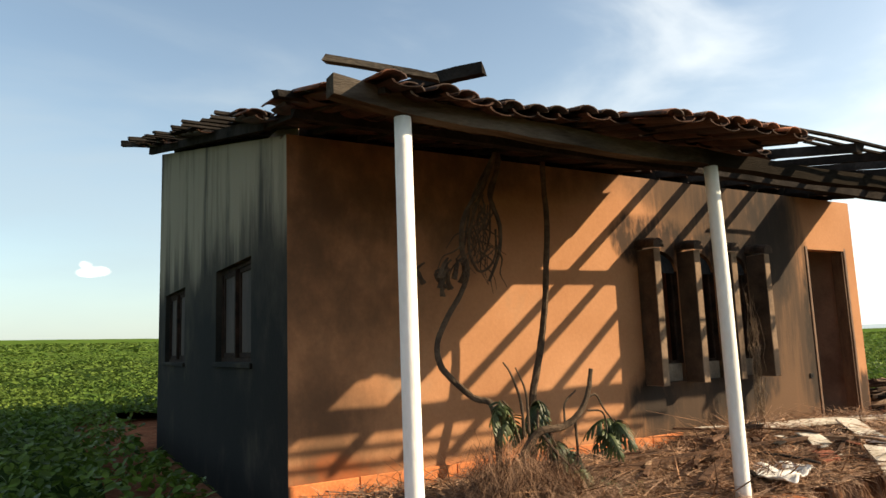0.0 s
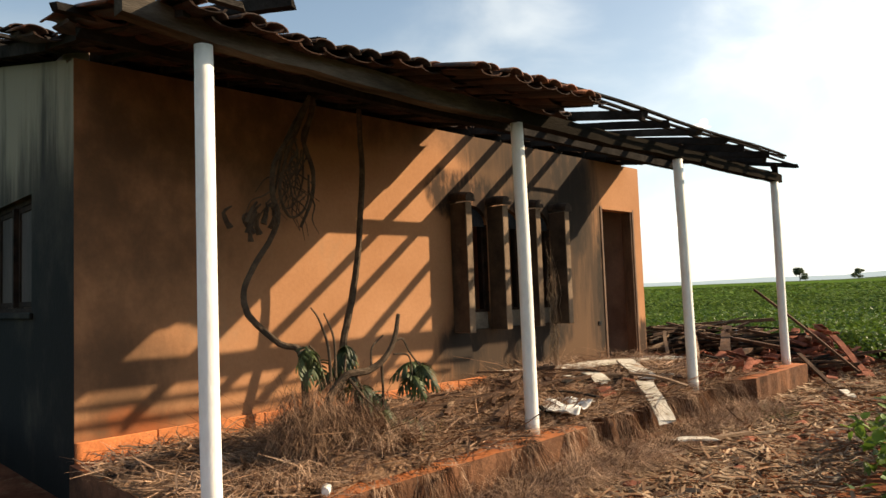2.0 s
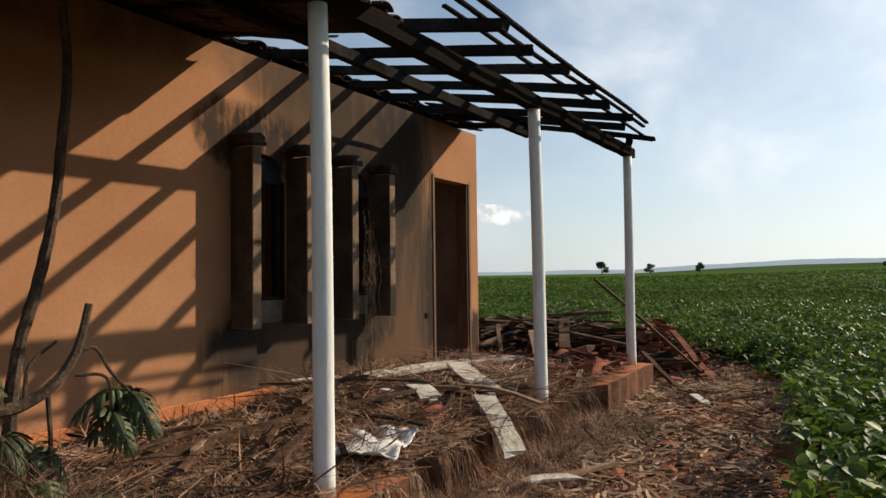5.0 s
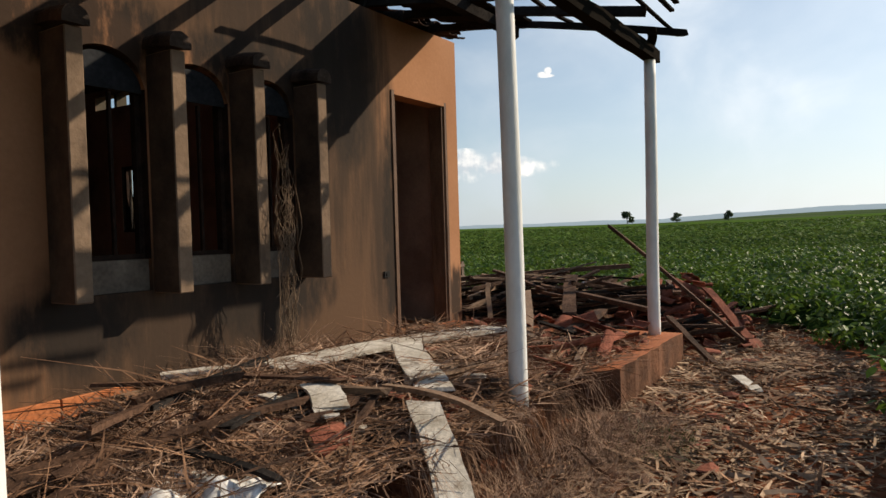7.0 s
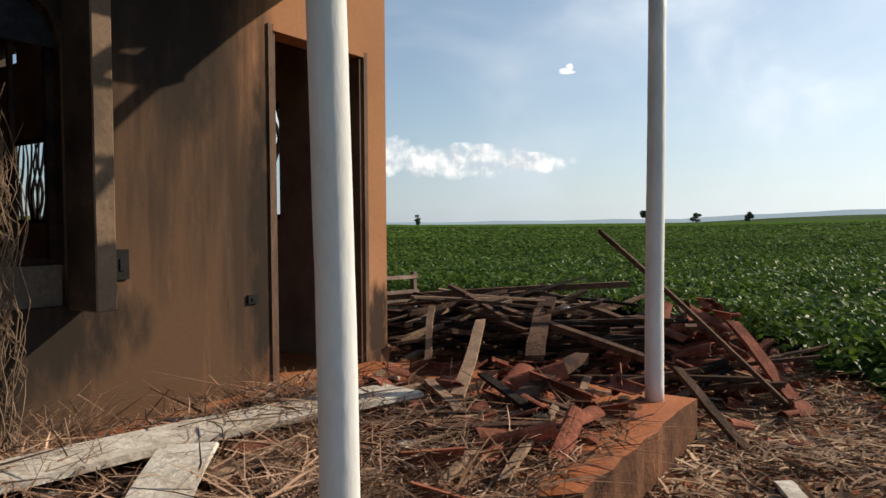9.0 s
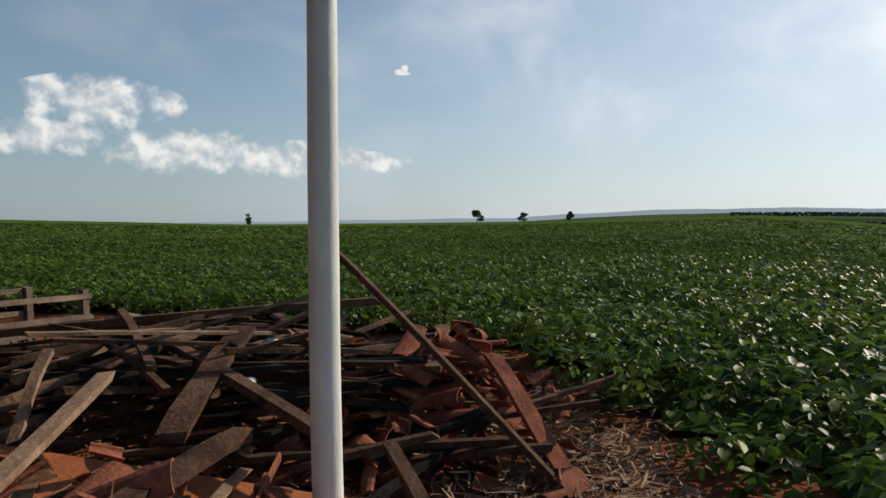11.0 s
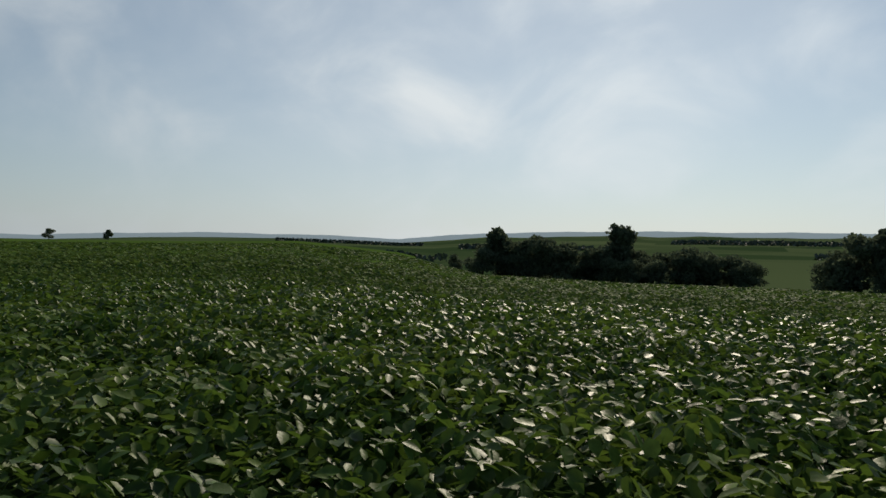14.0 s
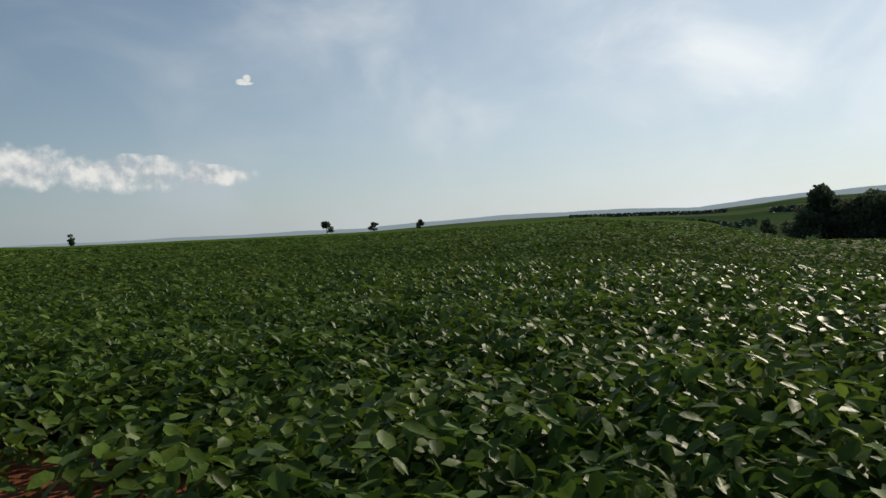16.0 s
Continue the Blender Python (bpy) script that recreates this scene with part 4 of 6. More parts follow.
def build_roof():
    rng = random.Random(21)
    roof = empty("roof", (7, -2.4, 2.6), "half-collapsed tiled roof on charred rafters and battens", "roof", "", "structure")
    # porch beam, sagging between its posts
    bm = bmesh.new()
    n = 40
    rings = []
    for i in range(n + 1):
        x = 2.84 + (11.0 - 2.84) * i / n
        bot = float(np.interp(x, [2.84, 3.28, 4.0, 4.94, 5.6, 6.2, 7.0, 8.26, 9.5, 10.84, 11.0], [2.645, 2.588, 2.568, 2.542, 2.563, 2.562, 2.555, 2.584, 2.572, 2.587, 2.58])) + rng.uniform(-0.005, 0.005)
        top = bot + 0.105 + rng.uniform(-0.006, 0.006)
        y0, y1 = -1.925 + rng.uniform(-0.006, 0.006), -1.825 + rng.uniform(-0.005, 0.005)
        rings.append([bm.verts.new((x, y, z)) for y, z in ((y0, bot), (y1, bot), (y1, top), (y0, top))])
    for a, b in zip(rings, rings[1:]):
        for k in range(4):
            bm.faces.new((a[k], a[(k + 1) % 4], b[(k + 1) % 4], b[k]))
    bm.faces.new(rings[0][::-1])
    bm.faces.new(rings[-1])
    part("beam", bm, M_BEAM, roof, "smoke-greyed timber beam across the posts")
    # purlin half way and wall plate
    bm = bmesh.new()
    timber(bm, (2.95, -0.98, roof_z(-0.98) + 0.035), (10.35, -0.90, roof_z(-0.90) + 0.045), 0.07, 0.085, rng, 0.012, 0.04, 10)
    part("purlin", bm, M_CHAR, roof)
    # rafters
    xs = [3.08, 3.45, 3.85, 4.4, 4.95, 5.5, 6.1, 6.70, 7.27, 7.78, 8.37, 8.92, 9.50, 10.0, 10.45]
    for x in xs:
        out = -1.99 + rng.uniform(-0.01, 0.03) if x < 4.8 else -2.32 + rng.uniform(-0.06, 0.08) if x < 9.7 else -2.05 + rng.uniform(-0.1, 0.1) if x < 10.4 else -0.95
        bm = bmesh.new()
        timber(bm, (x + rng.uniform(-0.02, 0.02), out, roof_z(out) + lift(x, out) + 0.078), (x, 0.02, roof_z(0.0) + 0.078), 0.052, 0.07, rng, 0.015, 0.04, 5)
        part("rafter", bm, M_CHAR, roof)
        bm = bmesh.new()
        timber(bm, (x, 0.03, roof_z(0.0) + 0.055), (x, YB + 0.25, roof_z(YB + 0.25) + 0.05), 0.055, 0.10, rng, 0.015, 0.03, 5)
        part("rafter", bm, M_CHAR, roof)
    # one rafter has slewed round over the last post
    bm = bmesh.new()
    timber(bm, (10.70, -2.20, 2.715), (10.38, -0.80, roof_z(-0.80) + 0.12), 0.05, 0.05, rng, 0.012, 0.04, 5)
    part("rafter", bm, M_CHAR, roof)
    # battens over the porch, sagging where the tiles have gone
    for k, (y, first, end, thin) in enumerate(((-2.335, 5.3, 9.95, 0.034), (-2.235, 5.5, 10.15, 0.032), (-2.08, 6.5, 11.0, 0.030), (-1.62, 8.75, 10.95, 0.034), (-1.32, 8.75, 10.55, 0.036), (-0.55, 8.7, 10.5, 0.040))):
        bm = bmesh.new()
        ym = rng.uniform(-0.02, 0.02)
        pts = []
        for f in np.linspace(0, 1, 14):
            x = first + (end - first) * f
            pts.append(Vector((x, y + ym * math.sin(f * 4), roof_z(y) + lift(x, y) + 0.122 + 0.012 * math.sin(f * 9 + k))))
        for a, b in zip(pts, pts[1:]):
            timber(bm, a, b + (b - a) * 0.004, thin, thin * 0.5, rng, 0.0, 0.0, 1)
        part("batten", bm, M_CHAR, roof)
    for y in np.arange(0.25, YB + 0.2, 0.37):
        bm = bmesh.new()
        timber(bm, (2.76 + rng.uniform(-0.1, 0.06), y, roof_z(y) + 0.115), (11.1 + rng.uniform(-0.2, 0.1), y, roof_z(y) + 0.115), 0.045, 0.025, rng, 0.01, 0.02, 8)
        part("batten", bm, M_CHAR, roof)
    # boards still lying on the rafters by the end wall
    for k in range(7):
        x = 9.63 + 0.137 * k
        out = -0.97 + rng.uniform(-0.03, 0.05)
        bm = bmesh.new()
        timber(bm, (x, out, roof_z(out) + 0.148 + 0.004 * (k % 2)), (x, -0.03, roof_z(-0.03) + 0.148 + 0.004 * (k % 2)), 0.165, 0.018, rng, 0.003, 0.05, 4)
        part("board", bm, M_CHAR, roof)
    # clay tiles: laid over the western half of the porch, and over the house behind
    rest, count = [], 0
    for row in range(-1, 24):
        y = -1.87 + 0.352 * row
        over_porch = y < 0.05
        for col in range(52):
            x = 2.90 + 0.16 * col
            if over_porch and x > 6.76 + rng.uniform(-0.03, 0.03) - (0.55 if row < 1 else 0.10 if row == 1 else 0):
                continue
            if row == -1 and not 4.5 < x < 5.95:
                continue
            if over_porch and row == 0 and rng.random() < 0.10:
                continue
            if not over_porch and (x > 10.95 or (8.9 < x < 9.5 and 3.2 < y < 4.0) or (rng.random() < 0.04)):
                continue
            if x < 3.2 and rng.random() < 0.35:
                continue
            if y > YB + 0.1:
                continue
            tilt = math.atan(0.190 if over_porch and x > 4.8 else 0.212 if over_porch else 0.235) + rng.uniform(-0.03, 0.05)
            m = (Matrix.Translation((x + rng.uniform(-0.012, 0.012), y + rng.uniform(-0.03, 0.03) * (2.2 if row == 0 else 1), roof_z(y) + lift(x, y) + (0.088 if over_porch else 0.108) + rng.uniform(0, 0.012)))
                 @ Euler((tilt, rng.uniform(-0.09, 0.09), rng.uniform(-0.07, 0.07))).to_matrix().to_4x4())
            if over_porch and count < 300:
                ob = new("tile", TILE)
                ob.parent = roof
                ob.matrix_world = Matrix.Translation(-roof.location) @ m
                count += 1
            else:
                rest.append(m)
            # the trough tile between two covers
            rest.append(m @ Matrix.Translation((0.08, 0, -0.010)) @ Matrix.Diagonal((1.22, 1, -0.8, 1)))
    base = [v.co.copy() for v in TILE.vertices]
    faces = [tuple(p.vertices) for p in TILE.polygons]
    V, F = [], []
    for m in rest:
        o = len(V)
        V += [tuple(m @ c) for c in base]
        F += [tuple(i + o for i in f) for f in faces]
    me = bpy.data.meshes.new("tile_field")
    me.from_pydata(V, [], F)
    me.materials.append(M_TILE_DIRTY)
    ob = new("tile_field", me)
    ob.parent = roof
    ob.location = -roof.location
    tagged(ob, "sooty clay barrel tiles", "", "", "stuff")
    for c in roof.children:
        if c.name.startswith(("beam", "purlin", "rafter", "batten", "board")):
            c.location = -roof.location


build_roof()


def build_loose_roof_timbers():
    rng = random.Random(5)
    for a, b, w, t, mtl, label in (((2.84, -1.80, 2.86), (3.40, -2.0, 2.79), 0.045, 0.035, M_BEAM, "loose charred rafter lying across the roof edge"),
                                   ((3.62, -2.12, 2.82), (3.22, -1.66, 2.80), 0.06, 0.065, M_CHAR, "loose squared black timber jutting over the eaves"),
                                   ((2.72, -1.35, 2.81), (3.3, -1.2, 2.86), 0.05, 0.04, M_CHAR, "burnt batten end sticking out over the tiles"),
                                   ((2.62, 6.30, 4.60), (3.3, 5.9, 4.56), 0.06, 0.09, M_CHAR, "burnt rafter end jutting from the roof corner"),
                                   ((2.60, 5.1, 4.35), (3.3, 5.3, 4.42), 0.06, 0.05, M_CHAR, "charred batten hanging over the gable")):
        bm = bmesh.new()
        timber(bm, a, b, w, t, rng, 0.01, 0.015, 4)
        solid("loose_timber", bm, mtl, label, "timber", "", "loose roof timbers")
    bm = bmesh.new()
    timber(bm, (10.55, -1.98, 2.735), (10.98, -1.86, 2.70), 0.07, 0.045, rng, 0.015, 0.05, 4)
    solid("split_beam_end", bm, M_BEAM, "split greyed timber end resting on the beam", "timber")


build_loose_roof_timbers()


# ---- far trees and woods ----
def crown(bm_name, blobs, count, leaf, rs, material):
    """Many small tilted leaf clumps, thickest towards the skins of a few uneven blobs."""
    V, F = [], []
    for bx, by, bz, rx, rz in blobs:
        n = int(count * rx * rx * rz)
        d = rs.normal(size=(n, 3))
        d /= np.linalg.norm(d, axis=1)[:, None]
        rad = rs.power(4, n)[:, None] * (1 + 0.22 * np.sin(d[:, :1] * 7 + by) * np.cos(d[:, 2:] * 6 + bx))
        c = np.array([bx, by, bz]) + d * rad * np.array([rx, rx, rz])
        u, w = rs.normal(size=(n, 3)), rs.normal(size=(n, 3))
        u /= np.linalg.norm(u, axis=1)[:, None]
        w = np.cross(u, w)
        w /= np.linalg.norm(w, axis=1)[:, None]
        s = leaf * rs.uniform(0.6, 1.3, n)[:, None]
        q = np.stack([c - u * s, c + w * s * 0.7, c + u * s, c - w * s * 0.7], 1).reshape(-1, 3)
        F.append(np.arange(n * 4).reshape(-1, 4) + sum(len(v) for v in V))
        V.append(q)
    me = bpy.data.meshes.new(bm_name)
    me.from_pydata(np.concatenate(V).tolist(), [], np.concatenate(F).tolist())
    me.materials.append(material)
    return me


def tree(height, spread, seed, label, material, group="", low=0.25):
    rng, rs = random.Random(seed), np.random.RandomState(seed)
    t = empty("tree", (0, 0, 0), label, "tree", group)
    bm = bmesh.new()
    lean = rng.uniform(-0.05, 0.05) * height
    tube(bm, smooth_line([(0, 0, -0.3), (lean * 0.4, 0, height * 0.3), (lean, 0, height * 0.75)], 4), 0.035 * height, 0.012 * height, 8, 0.08, rng)
    blobs = []
    for k in range(rng.randint(6, 8)):
        a, f = rng.uniform(0, 6.28), rng.uniform(low + 0.1, 0.85)
        r = spread * rng.uniform(0.25, 0.75) * (1.15 - 0.5 * f)
        p = Vector((math.cos(a) * r + lean * f, math.sin(a) * r, height * f))
        tube(bm, smooth_line([(lean * f * 0.5, 0, height * f * 0.55), tuple(p * 0.6 + Vector((0, 0, height * f * 0.3))), tuple(p)], 3), 0.014 * height, 0.005 * height, 5, 0.05, rng)
        blobs.append((p.x, p.y, p.z, spread * rng.uniform(0.32, 0.5), height * rng.uniform(0.12, 0.2)))
    blobs.append((lean, 0, height * 0.88, spread * 0.38, height * 0.13))
    part("trunk", bm, M_TRUNK, t)
    ob = new("crown", crown("crown", blobs, 230 / (spread * spread * height * 0.02), 0.038 * height, rs, material))
    ob.parent = t
    return t


def polar(heading, r):
    return CX + 2 + r * math.cos(radians(heading)), CY - 1 + r * math.sin(radians(heading))


def build_trees():
    rng = random.Random(77)
    dark = "dark leafy tree in the belt along the stream"
    kinds = [tree(8.6, 3.2, 1, dark, M_TREE, "stream trees", 0.1), tree(7.2, 3.6, 2, dark, M_TREE, "stream trees", 0.05),
             tree(6.3, 3.5, 3, dark, M_TREE, "stream trees", 0.0), tree(4.7, 3.6, 4, "low dark bushy tree in the belt along the stream", M_TREE, "stream trees", 0.0)]
    used = set()
    spots = [(-19.0, 2), (-20.3, 0), (-21.4, 2), (-22.6, 1), (-23.6, 1), (-24.8, 3), (-26.0, 2), (-27.2, 2), (-28.6, 1), (-29.6, 0), (-30.8, 1), (-32.0, 3), (-33.2, 2), (-34.5, 3),
             (-35.4, 2), (-36.8, 3), (-38.4, 3), (-40.0, 3), (-45.5, 2), (-46.8, 1), (-48.4, 0), (-49.6, 2), (-51.2, 1), (-52.6, 0), (-53.8, 2), (-55.4, 3), (-57.0, 2), (-58.6, 2), (-60.2, 3), (-62.0, 2), (-63.8, 3),
             (-65.8, 3), (-67.4, 2), (-69.2, 1), (-71.0, 2), (-72.8, 1), (-74.6, 2), (-76.4, 1), (-78.5, 2), (-81, 1), (-84, 2), (-88, 1)]
    for h, k in spots:
        for row in range(2):
            kk = k if row == 0 else 3
            r = 122 + 9 * row + rng.uniform(-3, 3) - (4 if row == 1 else 0)
            x, y = polar(h + (rng.uniform(-0.5, 0.5) if row else 0), r - 7 * row)
            z = float(land(x, y)) - 0.1
            g = rng.uniform(0.88, 1.26)
            m = pose(x, y, z, 0, 0, rng.uniform(0, 360)) @ Matrix.Diagonal((g * rng.uniform(0.9, 1.2), g, g, 1))
            if kk not in used:
                used.add(kk)
                kinds[kk].matrix_basis = m
            else:
                copy_thing(kinds[kk], m)
    yellow = tree(5.6, 2.6, 9, "yellowing leafy tree among the stream trees", M_BLOOM)
    x, y = polar(-64.6, 117)
    yellow.matrix_basis = pose(x, y, float(land(x, y)) - 0.1)
    for h, r, s in ((36.8, 300, 1), (18.0, 320, 2), (14.2, 318, 3), (10.3, 322, 1), (-16.6, 190, 2)):
        x, y = polar(h, r)
        t = tree(6.4 if s == 2 else 5.0, (2.0, 2.5, 3.2, 2.7)[s], 40 + int(r), "lone dark tree standing out on the field's skyline", M_TREE, "skyline trees", 0.15)
        t.matrix_basis = pose(x, y, float(land(x, y)) - 0.1)
    # far hedges and woods on the slopes across the valley
    rs = np.random.RandomState(6)
    V, F = [], []
    for h0, h1, r, hgt in ((-8, 0, 420, 2.2), (-16, -11, 480, 4), (-38, -27, 620, 5), (-60, -44, 900, 6), (-85, -62, 640, 5), (-28, -17, 1100, 7), (-95, -70, 1500, 9), (-14, -2, 1600, 7), (-50, -34, 1900, 9)):
        n = int(abs(h1 - h0) * r * 0.06)
        th = np.radians(rs.uniform(h0, h1, n))
        rr = r + rs.normal(0, r * 0.02, n) + 30 * np.sin(th * 23)
        x, y = CX + rr * np.cos(th), CY + rr * np.sin(th)
        c = np.stack([x, y, land(x, y) + hgt * rs.uniform(0, 1, n)], -1)
        u, w = rs.normal(size=(n, 3)), rs.normal(size=(n, 3))
        u /= np.linalg.norm(u, axis=1)[:, None]
        w = np.cross(u, w)
        w /= np.linalg.norm(w, axis=1)[:, None]
        s = hgt * 0.42
        F.append(np.arange(n * 4).reshape(-1, 4) + sum(len(v) for v in V))
        V.append(np.stack([c - u * s, c + w * s, c + u * s, c - w * s], 1).reshape(-1, 3))
    me = bpy.data.meshes.new("distant_woods")
    me.from_pydata(np.concatenate(V).tolist(), [], np.concatenate(F).tolist())
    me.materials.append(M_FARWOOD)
    tagged(new("distant_woods", me), "dark hedges and woods across the valley, their green paled for haze", "woods", "", "stuff")


# Green paled and greyed in its base colour to stand in for haze.
M_FARWOOD = mat("haze_paled_wood_foliage", (0.045, 0.062, 0.045), (0.085, 0.105, 0.075), 0.02, 0.8, 0.0, 0.2, island=0.2)
build_trees()


# ---- dry litter ----
def strips(name, pos, length, width, rs, flat, material, label, category="straw", curl=0.25):
    """Loose dry stalks: narrow bent strips lying at pos; flat 1 lies level, 0 stands any way."""
    n = len(pos)
    az = rs.uniform(0, 2 * np.pi, n)
    el = rs.normal(0, 1 - flat + 0.08, n)
    L = length * rs.uniform(0.4, 1.3, n)
    d = np.stack([np.cos(az) * np.cos(el), np.sin(az) * np.cos(el), np.abs(np.sin(el))], -1)
    s = np.cross(d, np.array([0, 0, 1.0]) + rs.normal(0, 0.4, (n, 3)))
    s /= np.linalg.norm(s, axis=1)[:, None] + 1e-9
    s *= (width * rs.uniform(0.5, 1.5, n))[:, None]
    bend = np.stack([rs.normal(0, curl, n), rs.normal(0, curl, n), -np.abs(rs.normal(0, curl * 0.4, n)) * (1 - flat)], -1) * L[:, None]
    P = [pos + d * (L * f)[:, None] + bend * f * f for f in (0, 0.5, 1.0)]
    V = np.stack([P[0] - s, P[0] + s, P[1] - s, P[1] + s, P[2] - s * 0.3, P[2] + s * 0.3], 1).reshape(-1, 3)
    q = np.arange(n)[:, None] * 6
    F = np.concatenate([q + np.array([[0, 1, 3, 2]]), q + np.array([[2, 3, 5, 4]])])
    me = bpy.data.meshes.new(name)
    me.from_pydata(V.tolist(), [], F.tolist())
    me.materials.append(material)
    return tagged(new(name, me), label, category, "", "stuff")


def mound(x, y):
    """Height of the rubbish and dead grass heaped on the porch and beside it."""
    x, y = np.asarray(x, float), np.asarray(y, float)
    h = 0.046 * (1 + np.sin(x * 2.3 + y) * np.sin(y * 3.1 - x)) 
    for a, b, sx, sy, k in ((4.3, -1.35, 0.5, 0.45, 0.12), (6.0, -0.9, 1.0, 0.5, 0.06), (7.3, -0.8, 0.7, 0.5, 0.12), (8.0, -0.35, 0.7, 0.3, 0.10), (8.3, -1.3, 0.7, 0.4, 0.06), (9.3, -0.7, 0.6, 0.4, 0.05)):
        h = h + k * np.exp(-((x - a) / sx) ** 2 - ((y - b) / sy) ** 2)
    edge = np.clip((y + 1.93) / 0.25, 0, 1) * np.clip((-0.05 - y) / 0.65, 0, 1) * np.clip((10.2 - x) / 0.9, 0, 1) * np.clip((x - 3.15) / 0.3, 0, 1)
    return SLAB + h * edge - 0.012 * (edge < 0.02)


def build_litter():
    rs = np.random.RandomState(31)
    gx, gy = np.arange(3.0, 10.5, 0.06), np.arange(-2.02, -0.03, 0.06)
    X, Y = np.meshgrid(gx, gy, indexing="ij")
    Z = mound(X, Y) + rs.uniform(-0.012, 0.018, X.shape) * (mound(X, Y) > SLAB + 0.015)
    idx = np.arange(X.size).reshape(X.shape)
    q = np.stack([idx[:-1, :-1], idx[1:, :-1], idx[1:, 1:], idx[:-1, 1:]], -1).reshape(-1, 4)
    keep = Z.ravel()[q].max(1) > SLAB + 0.012
    ob = new("dead_grass_mat", grid_mesh("dead_grass_mat", np.stack([X, Y, Z], -1).reshape(-1, 3), q[keep], M_MAT))
    tagged(ob, "matted dead grass with near-black patches covering the porch floor", "litter", "", "stuff")
    n = 15000
    x, y = rs.uniform(3.2, 10.2, n), -1.98 + 1.9 * rs.rand(n)
    k = rs.rand(n) < np.clip(1.15 - (x - 8.6) * 0.6, 0.15, 1)
    x, y = x[k], y[k]
    strips("porch_straw", np.stack([x, y, mound(x, y) + rs.uniform(0.0, 0.05, len(x))], -1), 0.17, 0.0034, rs, 0.85, M_STRAW, "dry grass stalks strewn over the porch")
    n = 1100
    x, y = rs.uniform(7.5, 9.7, n), rs.uniform(-1.7, -0.5, n)
    strips("board_straw", np.stack([x, y, mound(x, y) + rs.uniform(0.06, 0.13, n)], -1), 0.2, 0.003, rs, 0.88, M_STRAW, "dry grass stalks blown over the white boards")
    n = 4600
    x, y = rs.uniform(3.6, 10.4, n), -1.95 + 1.85 * rs.rand(n)
    strips("dead_twigs", np.stack([x, y, mound(x, y) + rs.uniform(0.0, 0.06, n)], -1), 0.34, 0.0036, rs, 0.82, M_TWIG, "brown dead stems tangled over the porch rubbish", "twigs", 0.4)
    n = 27000
    x, y = rs.uniform(2.6, 12.8, n), rs.uniform(-4.2, -2.05, n)
    k = in_yard(x, y, -0.02) & (rs.rand(n) < 0.35 + 0.65 * np.clip(np.sin(x * 1.7) * np.sin(y * 2.9 + x) + 0.6, 0, 1))
    x, y = x[k], y[k]
    strips("yard_straw", np.stack([x, y, land(x, y) + rs.uniform(0.004, 0.03, len(x))], -1), 0.11, 0.0052, rs, 0.93, M_STUBBLE, "bleached crop straw and chips strewn on red earth")
    n = 2600
    x, y = rs.uniform(3.2, 12.6, n), rs.uniform(-4.0, -2.1, n)
    k = in_yard(x, y, -0.03)
    x, y = x[k], y[k]
    strips("wood_chips", np.stack([x, y, land(x, y) + rs.uniform(0.01, 0.035, len(x))], -1), 0.15, 0.0105, rs, 0.95, M_CHIP, "pale bark chips and split stalks scattered on red earth", "chips", 0.12)
    n = 900
    x, y = rs.uniform(3.4, 12.4, n), rs.uniform(-3.9, -2.1, n)
    k = in_yard(x, y, -0.03)
    x, y = x[k], y[k]
    strips("dark_chips", np.stack([x, y, land(x, y) + rs.uniform(0.01, 0.04, len(x))], -1), 0.30, 0.008, rs, 0.93, M_TWIG, "long brown dead stems lying on the yard", "twigs", 0.25)
    n = 5600
    x, y = rs.uniform(10.9, 14.0, n), rs.uniform(-2.9, 2.5, n)
    strips("rubble_straw", np.stack([x, y, land(x, y) + rs.uniform(0.01, 0.06, n)], -1), 0.15, 0.005, rs, 0.9, M_STUBBLE, "dry stalks among the fallen timbers")


M_MAT = mat("matted_dead_grass", (0.10, 0.054, 0.032), (0.37, 0.215, 0.125), 2.6, 0.95, 0.9, 28)
# Near-black patches scattered over the mat.
stained(M_MAT, (0.018, 0.015, 0.013), [], 2.6, (1, 1, 1), 0.50, 0.60, 0.9)
M_CHIP = mat("pale_split_chip", (0.20, 0.115, 0.065), (0.52, 0.37, 0.25), 2.0, 0.85, 0.0, 20, island=0.4)
M_TWIG = mat("dead_brown_stem", (0.08, 0.043, 0.026), (0.30, 0.165, 0.095), 6, 0.9, 0.0, 20, island=0.4)
build_litter()


